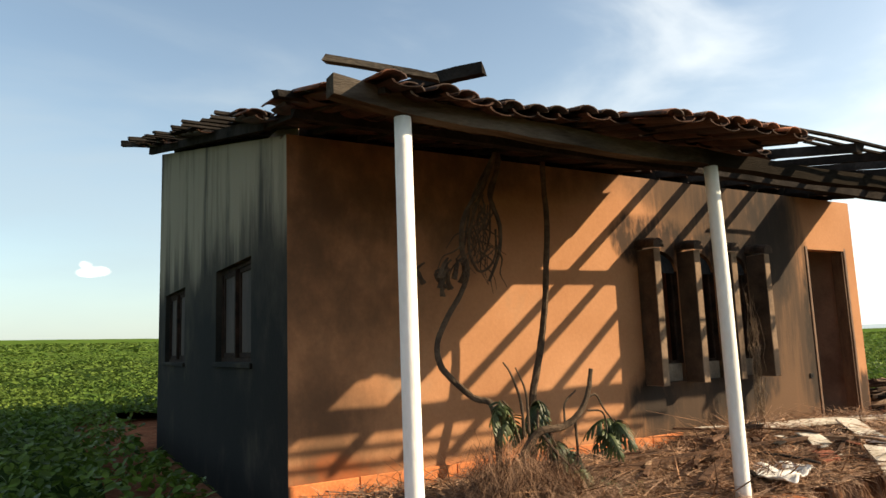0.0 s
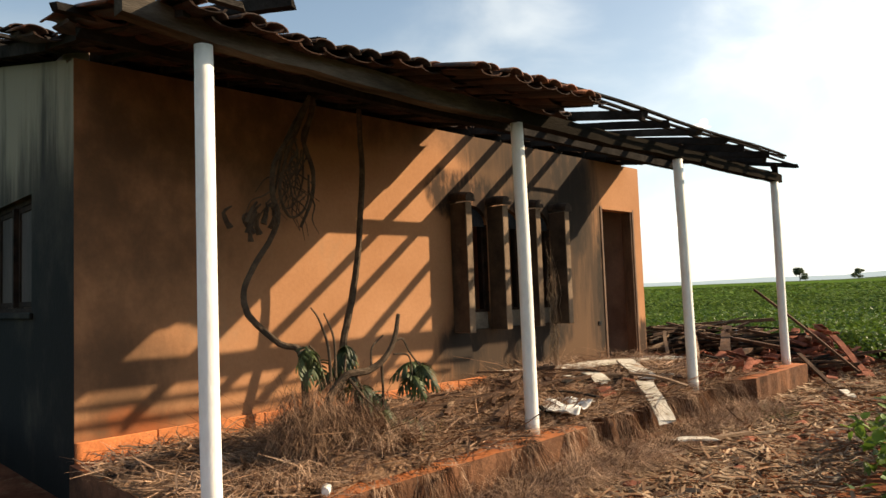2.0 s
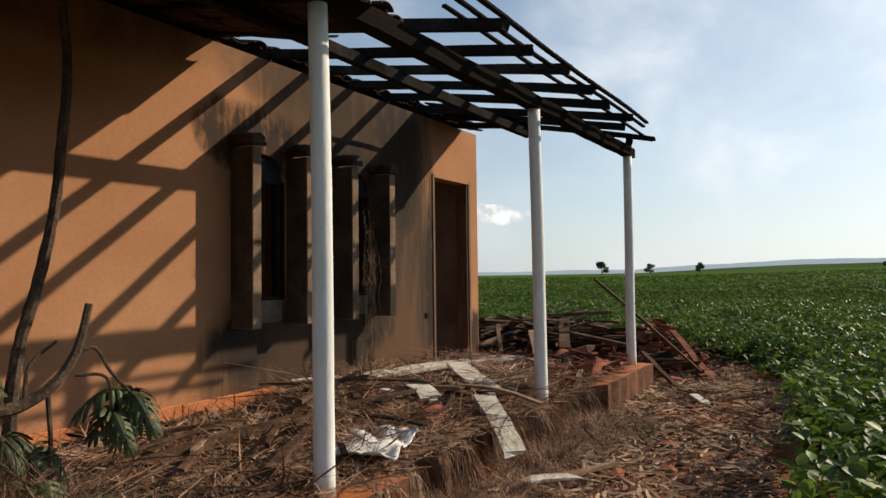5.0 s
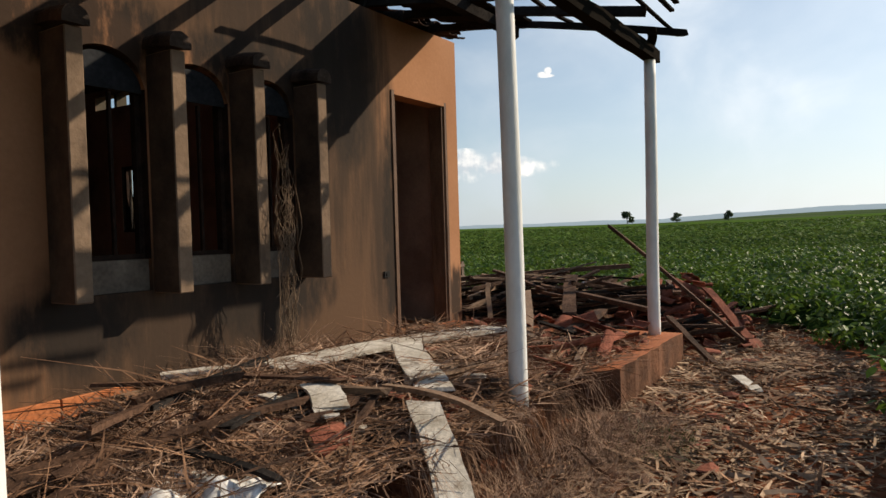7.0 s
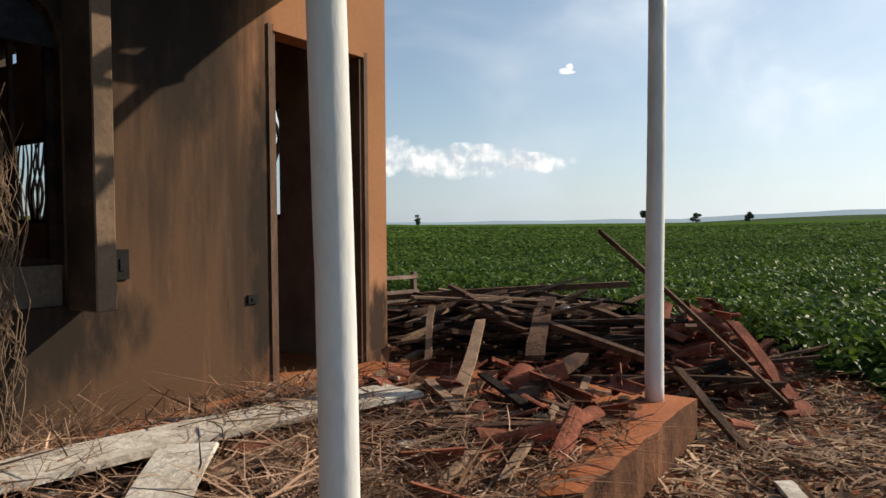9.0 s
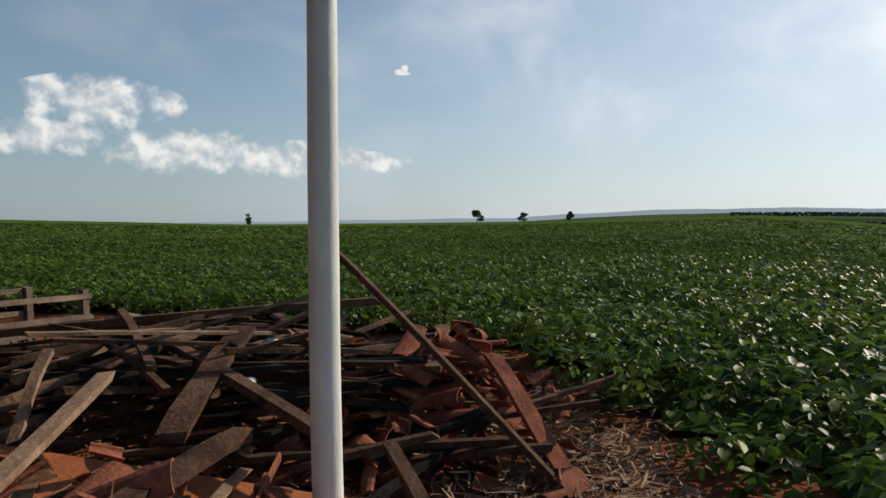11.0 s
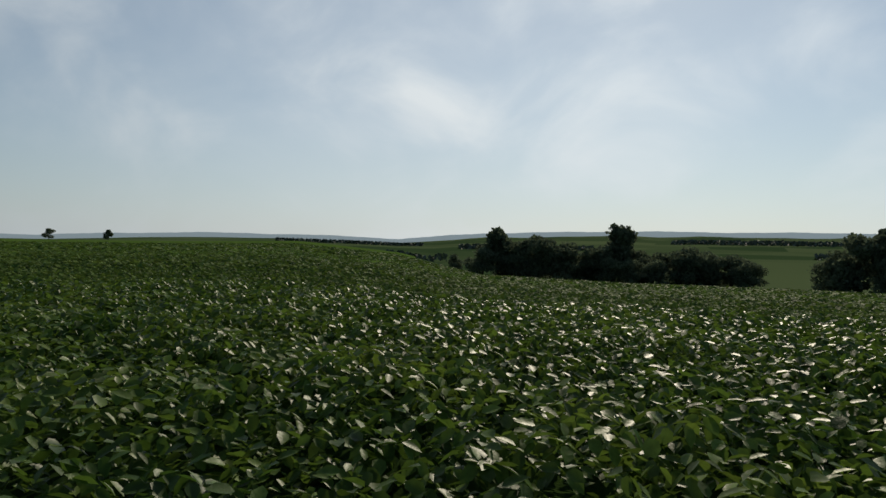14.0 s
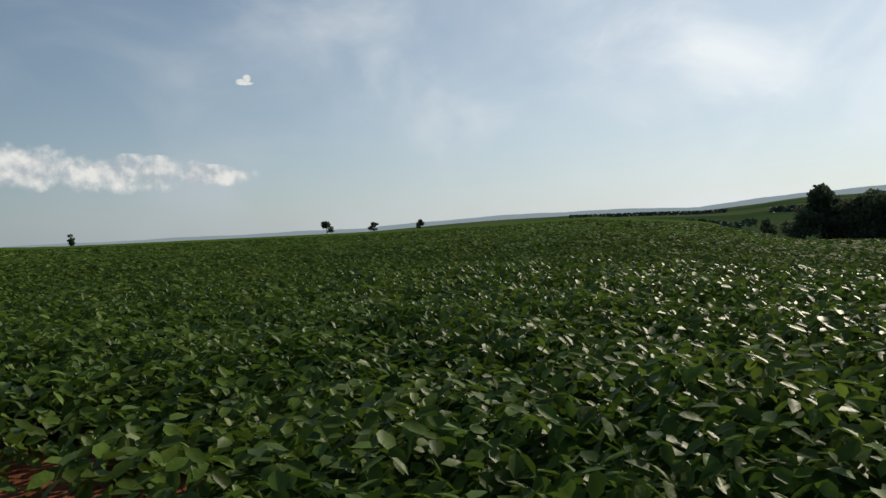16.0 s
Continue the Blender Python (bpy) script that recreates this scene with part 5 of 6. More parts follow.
def grass_clump(x, y, z, r, h, n, seed, label, material=None, hang=0.0, spread=1.0):
    rs = np.random.RandomState(seed)
    a, d = rs.uniform(0, 6.28, n), r * np.sqrt(rs.rand(n))
    px, py = x + np.cos(a) * d, y + np.sin(a) * d
    b = a + rs.normal(0, 1.1, n)
    out = np.stack([np.cos(b), np.sin(b)], -1) * (spread * rs.uniform(0.2, 1.9, n))[:, None]
    wave = rs.normal(0, 0.16, (n, 2))
    if hang:
        out = np.stack([out[:, 0] * 0.6, -np.abs(out[:, 1]) - 0.4], -1)
    hh = h * rs.uniform(0.4, 1.1, n) * (1 - 0.4 * d / r)
    w = 0.0026 * rs.uniform(0.6, 1.6, n)
    V = []
    for f in (0, 0.4, 0.75, 1.0):
        k = math.sin(f * 4.5)
        c = np.stack([px + hh * (out[:, 0] * f * f + wave[:, 0] * k), py + hh * (out[:, 1] * f * f + wave[:, 1] * k), z + hh * (f - 0.45 * f ** 3 * rs.uniform(0.4, 2.2, n)) - hang * f * f * (0.5 + d / r)], -1)
        s = np.stack([-np.sin(a + 0.7), np.cos(a + 0.7), np.zeros(n)], -1) * (w * (1 - 0.8 * f))[:, None]
        V += [c - s, c + s]
    V = np.stack(V, 1).reshape(-1, 3)
    q = np.arange(n)[:, None] * 8
    F = np.concatenate([q + np.array([[k, k + 1, k + 3, k + 2]]) for k in (0, 2, 4)])
    me = bpy.data.meshes.new("grass_clump")
    me.from_pydata((V - np.array([x, y, z])).tolist(), [], F.tolist())
    me.materials.append(material or M_STRAW)
    ob = new("dry_grass_clump", me)
    ob.location = (x, y, z)
    return tagged(ob, label, "grass", "dry grass clumps")


def build_grass():
    lab = "tangled clump of dry straw-coloured grass by the porch edge"
    k = 0
    for x, y, r, h, n in ((4.5, -1.6, 0.25, 0.40, 700), (3.9, -1.7, 0.35, 0.25, 400), (3.5, -2.15, 0.25, 0.30, 260), (4.6, -2.2, 0.30, 0.36, 420), (5.2, -2.2, 0.30, 0.38, 480),
                          (5.75, -2.2, 0.28, 0.34, 420), (6.2, -2.25, 0.25, 0.30, 260), (7.2, -2.1, 0.28, 0.25, 300), (8.0, -2.2, 0.3, 0.34, 420), (8.6, -2.2, 0.32, 0.38, 520), (8.9, -2.35, 0.25, 0.28, 320),
                          (9.5, -1.4, 0.22, 0.22, 200), (7.9, -0.25, 0.30, 0.48, 420), (8.25, -0.2, 0.25, 0.55, 320), (7.3, -0.3, 0.35, 0.25, 400), (6.6, -1.3, 0.35, 0.2, 360), (5.6, -1.4, 0.40, 0.2, 420),
                          (6.9, -0.9, 0.35, 0.22, 360), (5.0, -0.6, 0.35, 0.18, 300), (8.9, -0.5, 0.3, 0.2, 260)):
        on = y > -2.0
        grass_clump(x, y, float(mound(x, y)) - 0.01 if on else 0.0, r, h, n, 100 + k, lab if not on else "tuft of dead grass matted on the porch floor")
        k += 1
    rng = random.Random(17)
    for i in range(24):
        x, y = rng.uniform(3.3, 9.2) if i < 14 else rng.uniform(4.8, 6.6), -2.08 - rng.uniform(0, 0.3)
        grass_clump(x, y, 0.0, rng.uniform(0.14, 0.28), rng.uniform(0.18, 0.38), rng.randint(200, 420), 150 + i, lab)
    for i in range(17):
        x = 3.5 + 0.34 * i + rng.uniform(-0.1, 0.1)
        grass_clump(x, -2.0 + rng.uniform(-0.03, 0.05), SLAB + 0.005, rng.uniform(0.08, 0.16), rng.uniform(0.10, 0.2), rng.randint(60, 220), 250 + i, "dead grass hanging over the porch edge", M_BRUSH if i % 3 == 0 else None, 0.22)
    for i, (x, y, r, h, n) in enumerate(((4.22, -1.38, 0.22, 0.70, 1700), (4.36, -1.48, 0.20, 0.50, 1000), (4.10, -1.46, 0.22, 0.50, 1000), (4.6, -1.45, 0.3, 0.32, 700), (3.7, -1.55, 0.3, 0.24, 500))):
        grass_clump(x, y, float(mound(x, y)) - 0.01, r, h, n, 300 + i, "brown heap of dead brush round the plant's foot", M_BRUSH, 0.0, 0.42)
    for i in range(16):
        x, y = rng.uniform(5.0, 9.4), rng.uniform(-1.75, -0.3)
        grass_clump(x, y, float(mound(x, y)) - 0.01, rng.uniform(0.2, 0.4), rng.uniform(0.12, 0.24), rng.randint(240, 480), 330 + i, "tuft of dead grass matted on the porch floor", M_BRUSH if i % 2 else None)
    for x, y, r, h, n in ((9.35, -1.45, 0.20, 0.16, 160), (8.7, -2.45, 0.25, 0.2, 160), (9.0, -0.75, 0.22, 0.10, 120), (5.0, -1.35, 0.25, 0.14, 160)):
        on = y > -2.0
        ob = grass_clump(x, y, float(mound(x, y)) if on else 0.0, r, h, n, 200 + k, "small green weeds sprouting through the dead grass", M_WEED)
        ob.name = "green_weed"
        tagged(ob, kind="stuff")
        k += 1


M_BRUSH = mat("dead_brown_brush", (0.075, 0.044, 0.029), (0.28, 0.165, 0.105), 5.0, 0.9, 0.0, 20, island=0.35)
build_grass()


# ---- vine and leafy plant on the porch ----
def lobed_leaf(rng, size):
    """A drooping leaf cut half way to its midrib into broad blunt lobes; the stalk joins at the origin."""
    bm = bmesh.new()
    spine = smooth_line([(0, 0, 0), (size * 0.3, 0, 0.04 * size), (size * 0.62, 0, -0.14 * size), (size * 0.9, 0, -0.46 * size)], 4)
    n = len(spine) - 1

    def web(f):
        return size * 0.13 * math.sin(math.pi * min(0.98, 0.16 + 0.80 * f))

    for side in (-1, 1):
        inner = [bm.verts.new(p) for p in spine]
        outer = [bm.verts.new(p + Vector((0, side * web(k / n), -0.30 * web(k / n)))) for k, p in enumerate(spine)]
        for k in range(n):
            bm.faces.new((inner[k], inner[k + 1], outer[k + 1], outer[k]))
    for f, side in [(f, sd) for sd in (-1, 1) for f in np.linspace(0.0, 0.92, 7)] + [(1.0, 0)]:
        p = spine[min(int(round(f * n)), n)] + Vector((0, side * web(f) * 0.9, -0.27 * web(f)))
        ln = size * (0.40 - 0.20 * abs(f - 0.4)) * rng.uniform(0.85, 1.15)
        a = side * radians(112 - 80 * f) + rng.uniform(-0.12, 0.12)
        fw = Vector((math.cos(a), math.sin(a), -0.75 - 0.5 * f)).normalized()
        cr = Vector((-math.sin(a), math.cos(a), 0))
        w = size * 0.060 * rng.uniform(0.85, 1.15)
        rows = []
        for g, ww, dz in ((0.0, 0.95, 0.0), (0.4, 0.85, 0.0), (0.75, 1.0, -0.06), (0.95, 0.6, -0.13)):
            c = p + fw * ln * g + Vector((0, 0, dz * size))
            rows.append([bm.verts.new(c + cr * w * ww + Vector((0, 0, -0.012 * size))), bm.verts.new(c + Vector((0, 0, 0.012 * size))), bm.verts.new(c - cr * w * ww + Vector((0, 0, -0.012 * size)))])
        tip = bm.verts.new(p + fw * ln * 1.03 + Vector((0, 0, -0.17 * size)))
        for q0, q1 in zip(rows, rows[1:]):
            bm.faces.new((q0[0], q0[1], q1[1], q1[0]))
            bm.faces.new((q0[1], q0[2], q1[2], q1[1]))
        bm.faces.new((rows[-1][0], rows[-1][1], tip))
        bm.faces.new((rows[-1][1], rows[-1][2], tip))
    tube(bm, spine, size * 0.02, size * 0.006, 5)
    return bm


def build_vine():
    rng = random.Random(14)
    v = empty("dead_vine", (4.4, -1.0, SLAB), "leafless dead vine stems hanging from the porch roof", "vine")
    for pts, r0, r1 in (([(4.62, -0.75, 2.84), (4.52, -0.72, 2.6), (4.35, -0.70, 2.33), (4.33, -0.68, 2.1), (4.39, -0.65, 1.92), (4.32, -0.65, 1.75), (4.20, -0.65, 1.58), (4.11, -0.65, 1.40), (4.09, -0.70, 1.27), (4.12, -0.75, 1.18), (4.23, -0.90, 1.02), (4.33, -1.0, 0.95), (4.33, -1.05, 0.6), (4.32, -1.1, 0.31)], 0.022, 0.030),
                        ([(4.66, -0.73, 2.84), (4.65, -0.72, 2.70), (4.59, -0.70, 2.52), (4.67, -0.70, 2.28), (4.65, -0.70, 2.06), (4.55, -0.70, 1.85)], 0.030, 0.014),
                        ([(4.63, -0.74, 2.82), (4.54, -0.71, 2.59), (4.42, -0.70, 2.31), (4.38, -0.70, 2.09), (4.45, -0.70, 1.93), (4.55, -0.70, 1.95), (4.62, -0.70, 2.06), (4.63, -0.70, 2.25)], 0.017, 0.010),
                        ([(4.60, -0.73, 2.80), (4.46, -0.66, 2.50), (4.40, -0.66, 2.28), (4.36, -0.66, 2.10), (4.30, -0.66, 2.02)], 0.014, 0.008),
                        ([(4.68, -0.74, 2.80), (4.62, -0.66, 2.45), (4.60, -0.66, 2.2), (4.52, -0.66, 2.02), (4.42, -0.66, 1.98)], 0.012, 0.007),
                        ([(5.19, -0.62, 2.86), (5.24, -0.56, 2.65), (5.30, -0.50, 2.35), (5.29, -0.47, 2.0), (5.27, -0.45, 1.68), (5.20, -0.44, 1.3), (5.11, -0.44, 0.98), (5.06, -0.46, 0.7), (5.04, -0.48, 0.33)], 0.026, 0.042),
                        ([(4.34, -0.69, 2.12), (4.24, -0.70, 2.06), (4.15, -0.70, 2.02), (4.10, -0.70, 1.92)], 0.009, 0.003), ([(4.38, -0.67, 2.0), (4.27, -0.69, 1.98), (4.20, -0.70, 1.88), (4.22, -0.70, 1.78)], 0.009, 0.003),
                        ([(4.36, -0.68, 2.22), (4.25, -0.72, 2.18), (4.17, -0.72, 2.08)], 0.008, 0.003)):
        bm = bmesh.new()
        tube(bm, smooth_line(pts, 6), r0 * 0.82, r1 * 0.82, 8, 0.10, rng)
        ob = part("stem", bm, M_BARK, v)
    # a tangle of dead aerial roots in the crook, with shrivelled leaves beside it
    for k in range(26):
        bm = bmesh.new()
        a = Vector((4.49 + rng.gauss(0, 0.05), -0.69 + rng.uniform(-0.05, 0.05), 2.32 + rng.gauss(0, 0.12)))
        pts = [a + Vector((rng.gauss(0, 0.05), rng.uniform(-0.03, 0.03), -0.11 * q)) for q in range(4)]
        tube(bm, smooth_line(pts, 3), rng.uniform(0.004, 0.009), 0.002, 5, 0.2, rng)
        part("root", bm, M_BARK, v)
    for k in range(11):
        bm = bmesh.new()
        a = Vector((4.17 + rng.gauss(0, 0.07), -0.70 + rng.uniform(-0.05, 0.05), 1.98 + rng.gauss(0, 0.07)))
        pts = smooth_line([a, a + Vector((rng.uniform(-0.06, 0.04), 0.01, -0.05)), a + Vector((rng.uniform(-0.08, 0.05), 0.02, -0.15))], 3)
        tube(bm, pts, 0.006, 0.022, 5, 0.3, rng)
        part("withered_leaf", bm, M_BARK, v)

    p = empty("leafy_plant", (4.45, -1.3, SLAB), "half-wild plant with drooping dark lobed leaves", "plant")
    stems = []
    for pts, r0, r1 in (([(4.30, -1.30, 0.30), (4.30, -1.32, 0.6), (4.42, -1.36, 0.80), (4.60, -1.40, 0.83), (4.72, -1.42, 0.90), (4.80, -1.43, 1.02), (4.846, -1.43, 1.19)], 0.032, 0.015),
                        ([(4.77, -1.42, 0.98), (4.86, -1.44, 1.02), (4.93, -1.44, 0.92), (5.02, -1.44, 0.82)], 0.009, 0.006), ([(4.62, -1.40, 0.84), (4.66, -1.36, 0.97), (4.76, -1.36, 1.05)], 0.009, 0.006),
                        ([(4.80, -1.42, 0.92), (4.90, -1.46, 0.90), (4.93, -1.46, 0.76)], 0.008, 0.005), ([(4.32, -1.3, 0.75), (4.26, -1.30, 0.95), (4.20, -1.30, 1.02)], 0.011, 0.006),
                        ([(4.36, -1.3, 0.78), (4.36, -1.28, 1.0), (4.30, -1.27, 1.18), (4.24, -1.27, 1.26)], 0.012, 0.005), ([(4.40, -1.3, 0.80), (4.42, -1.26, 1.05), (4.36, -1.24, 1.22)], 0.010, 0.005),
                        ([(4.44, -1.34, 0.80), (4.52, -1.25, 0.92), (4.56, -1.20, 0.96)], 0.009, 0.006), ([(4.50, -1.38, 0.81), (4.56, -1.36, 0.72), (4.62, -1.30, 0.70)], 0.009, 0.006),
                        ([(4.70, -1.41, 0.86), (4.73, -1.38, 0.62), (4.72, -1.36, 0.32)], 0.010, 0.008), ([(4.45, -1.36, 0.80), (4.50, -1.48, 0.66), (4.60, -1.52, 0.56)], 0.010, 0.006)):
        bm = bmesh.new()
        tube(bm, smooth_line(pts, 5), r0, r1, 7, 0.08, rng)
        stems.append(part("stem", bm, M_BARK, p))
    spots = [((4.20, -1.30, 1.00), 4, 0.20), ((4.28, -1.27, 0.90), 3, 0.20), ((4.56, -1.20, 0.97), 5, 0.24), ((4.48, -1.25, 0.84), 3, 0.20), ((4.62, -1.30, 0.72), 5, 0.23), ((4.70, -1.30, 0.66), 3, 0.22),
             ((5.02, -1.44, 0.83), 6, 0.24), ((4.93, -1.46, 0.77), 3, 0.20), ((4.62, -1.52, 0.56), 5, 0.26), ((4.82, -1.55, 0.50), 4, 0.24)]
    meshes = [mesh_of("leaf", lobed_leaf(rng, 1.0), M_PHILO) for _ in range(3)]
    for (x, y, z), n, s in spots:
        for k in range(n):
            ob = new("leaf", meshes[k % 3])
            ob.parent = min(stems, key=lambda c: min((v.co - Vector((x, y, z))).length for v in c.data.vertices))
            ob.matrix_basis = pose(x + rng.uniform(-0.03, 0.03), y + rng.uniform(-0.03, 0.03), z + rng.uniform(-0.02, 0.02), rng.uniform(-30, 30), rng.uniform(-5, 55), 360 * k / n + rng.uniform(-30, 30)) @ Matrix.Diagonal((s * 0.74, s * 0.74, s * 0.74, 1))


build_vine()


# ---- fallen timbers, boards and tiles ----
def plank(name, a, b, w, t, mtl, label, seed, group="", bend=0.012, ragged=0.03, up=(0, 0, 1)):
    rng = random.Random(seed)
    a, b = Vector(a), Vector(b)
    bm = bmesh.new()
    timber(bm, a - a, b - a, w, t, rng, bend, ragged, 6, up)
    ob = solid(name, bm, mtl, label, "timber", "", group)
    ob.location = a
    return ob


def build_rubble():
    rng = random.Random(52)
    old = "weathered roof timber lying in the rubble heap"
    for i, (a, b, w, t, mtl) in enumerate((((11.19, 0.18, 0.36), (12.16, -0.23, 0.62), 0.07, 0.04, M_PALEWOOD), ((11.05, -1.02, 0.38), (12.03, -0.65, 0.68), 0.13, 0.035, M_OLDWOOD),
                                           ((9.99, -1.12, 0.36), (11.22, -0.52, 0.58), 0.07, 0.035, M_PALEWOOD), ((10.05, -1.40, 0.36), (11.15, -1.33, 0.42), 0.09, 0.05, M_OLDWOOD),
                                           ((12.35, 0.5, 0.62), (11.05, -1.78, 0.46), 0.06, 0.045, M_OLDWOOD), ((11.6, 1.0, 0.60), (13.1, -0.95, 0.72), 0.07, 0.05, M_OLDWOOD),
                                           ((12.17, -1.04, 1.19), (11.93, -2.48, 0.03), 0.032, 0.032, M_OLDWOOD), ((12.45, -1.95, 0.52), (12.05, -2.42, 0.12), 0.10, 0.025, M_SHARD),
                                           ((11.0, -0.2, 0.30), (11.35, 0.0, 0.62), 0.05, 0.03, M_PALEWOOD), ((12.1, -1.75, 0.50), (13.35, -1.35, 0.52), 0.08, 0.04, M_OLDWOOD),
                                           ((11.9, -1.3, 0.55), (13.0, -0.2, 0.60), 0.06, 0.05, M_OLDWOOD), ((11.35, -1.85, 0.35), (11.0, -2.35, 0.03), 0.06, 0.03, M_OLDWOOD))):
        plank("roof_timber", a, b, w, t, mtl, old if mtl is not M_PALEWOOD else "pale split timber lying across the rubble heap", 300 + i, "rubble timbers")
    for i in range(270):
        x, y = rng.gauss(12.2, 0.75), rng.gauss(-0.3, 0.95)
        if not (11.15 < x < 13.9 and -2.1 < y < 2.4):
            continue
        top = 0.68 * math.exp(-((x - 12.1) / 1.3) ** 2 - ((y + 0.2) / 1.7) ** 2)
        a, L = rng.gauss(2.3, 0.7), rng.uniform(0.5, 1.8)
        z = rng.uniform(0.25, 1.0) * top + 0.04
        dz = rng.uniform(-0.12, 0.12)
        dx, dy = math.cos(a) * L / 2, math.sin(a) * L / 2
        if x - abs(dx) < 10.95:
            continue
        plank("roof_timber", (x - dx, y - dy, max(0.03, z - dz)), (x + dx, y + dy, max(0.03, z + dz)), rng.uniform(0.022, 0.065), rng.uniform(0.015, 0.04), rng.choice((M_OLDWOOD, M_OLDWOOD, M_CHAR, M_CHAR, M_OLDWOOD, M_OLDWOOD, M_PALEWOOD)), old, 400 + i, "rubble timbers")
    for i in range(265):
        if i < 90:
            x, y = rng.gauss(12.6, 0.34), rng.gauss(-1.65, 0.32)
            if not (11.3 < x < 13.4 and -2.4 < y < 0.3):
                continue
            z = 0.05 + rng.uniform(0.3, 1) * 0.62 * math.exp(-((x - 12.6) / 0.6) ** 2 - ((y + 1.6) / 0.65) ** 2)
        elif i < 165:
            x, y = rng.gauss(11.9, 0.55), rng.gauss(-1.35, 0.55)
            if not (11.05 < x < 13.6 and -2.5 < y < 0.6):
                continue
            z = 0.05 + rng.uniform(0, 0.42) * math.exp(-((x - 12.1) / 0.9) ** 2 - ((y + 1.0) / 0.9) ** 2)
        else:
            x, y = rng.uniform(9.1, 10.9) if i < 230 else rng.uniform(7.0, 9.1), rng.uniform(-1.85, -0.35)
            z = SLAB + rng.uniform(0.02, 0.13)
        ob = new("clay_tile", TILE_LOOSE)
        ob.matrix_basis = pose(x, y, z, rng.uniform(-30, 30), rng.uniform(-60, 60) + (180 if rng.random() < 0.3 else 0), rng.uniform(0, 360)) @ Matrix.Diagonal((rng.uniform(0.6, 0.95), rng.choice((0.85, 0.6, 0.4, 0.3)), 0.8, 1))
        tagged(ob, "fallen red clay roof tile, dusty and chipped", "roof tile", "fallen tiles")
    for i in range(190):
        bm = bmesh.new()
        s = rng.uniform(0.02, 0.075)
        bmesh.ops.create_icosphere(bm, subdivisions=1, radius=s)
        for q in bm.verts:
            q.co = Vector((q.co.x * 1.3, q.co.y, q.co.z * 0.5)) * rng.uniform(0.7, 1.2)
        on = rng.random() < 0.6
        x, y = (rng.uniform(7.0, 10.9), rng.uniform(-1.9, -0.3)) if on else (rng.uniform(5.5, 12.2), rng.uniform(-3.0, -2.15))
        ob = solid("tile_shard", bm, rng.choice((M_SHARD, M_SHARD, M_SHARD, M_OLDWOOD, M_CURB)), "broken chunk of tile or plaster lying on the ground", "shard", "", "shards")
        ob.location = (x, y, (float(mound(x, y)) if on else 0.0) + s * 0.25)
    # slatted crate behind the heap
    c = empty("wooden_crate", (12.2, 1.2, 0.4), "grey slatted wooden crate standing behind the rubble heap", "crate")
    for x in (11.60, 12.46):
        for y in (1.0, 1.55):
            bm = bmesh.new()
            timber(bm, (x, y, 0.0), (x, y, 0.80), 0.05, 0.05, rng, 0.004, 0.01, 3)
            part("corner_post", bm, M_CRATE, c)
    for z in (0.77, 0.63, 0.54, 0.42):
        for y in (0.98, 1.57):
            bm = bmesh.new()
            timber(bm, (11.56, y, z), (12.50, y, z + rng.uniform(-0.02, 0.02)), 0.025, 0.035, rng, 0.006, 0.01, 4)
            part("slat", bm, M_CRATE, c)
    for k in range(14):
        bm = bmesh.new()
        x = 11.72 + k * 0.058
        timber(bm, (x, 0.99, 0.43), (x + rng.uniform(-0.03, 0.03), 0.99, 0.54), 0.012, 0.012, rng, 0.002, 0.004, 2)
        part("spindle", bm, M_CRATE, c)


TILE_LOOSE = mesh_of("clay_tile", barrel_tile(), M_SHARD)
build_rubble()


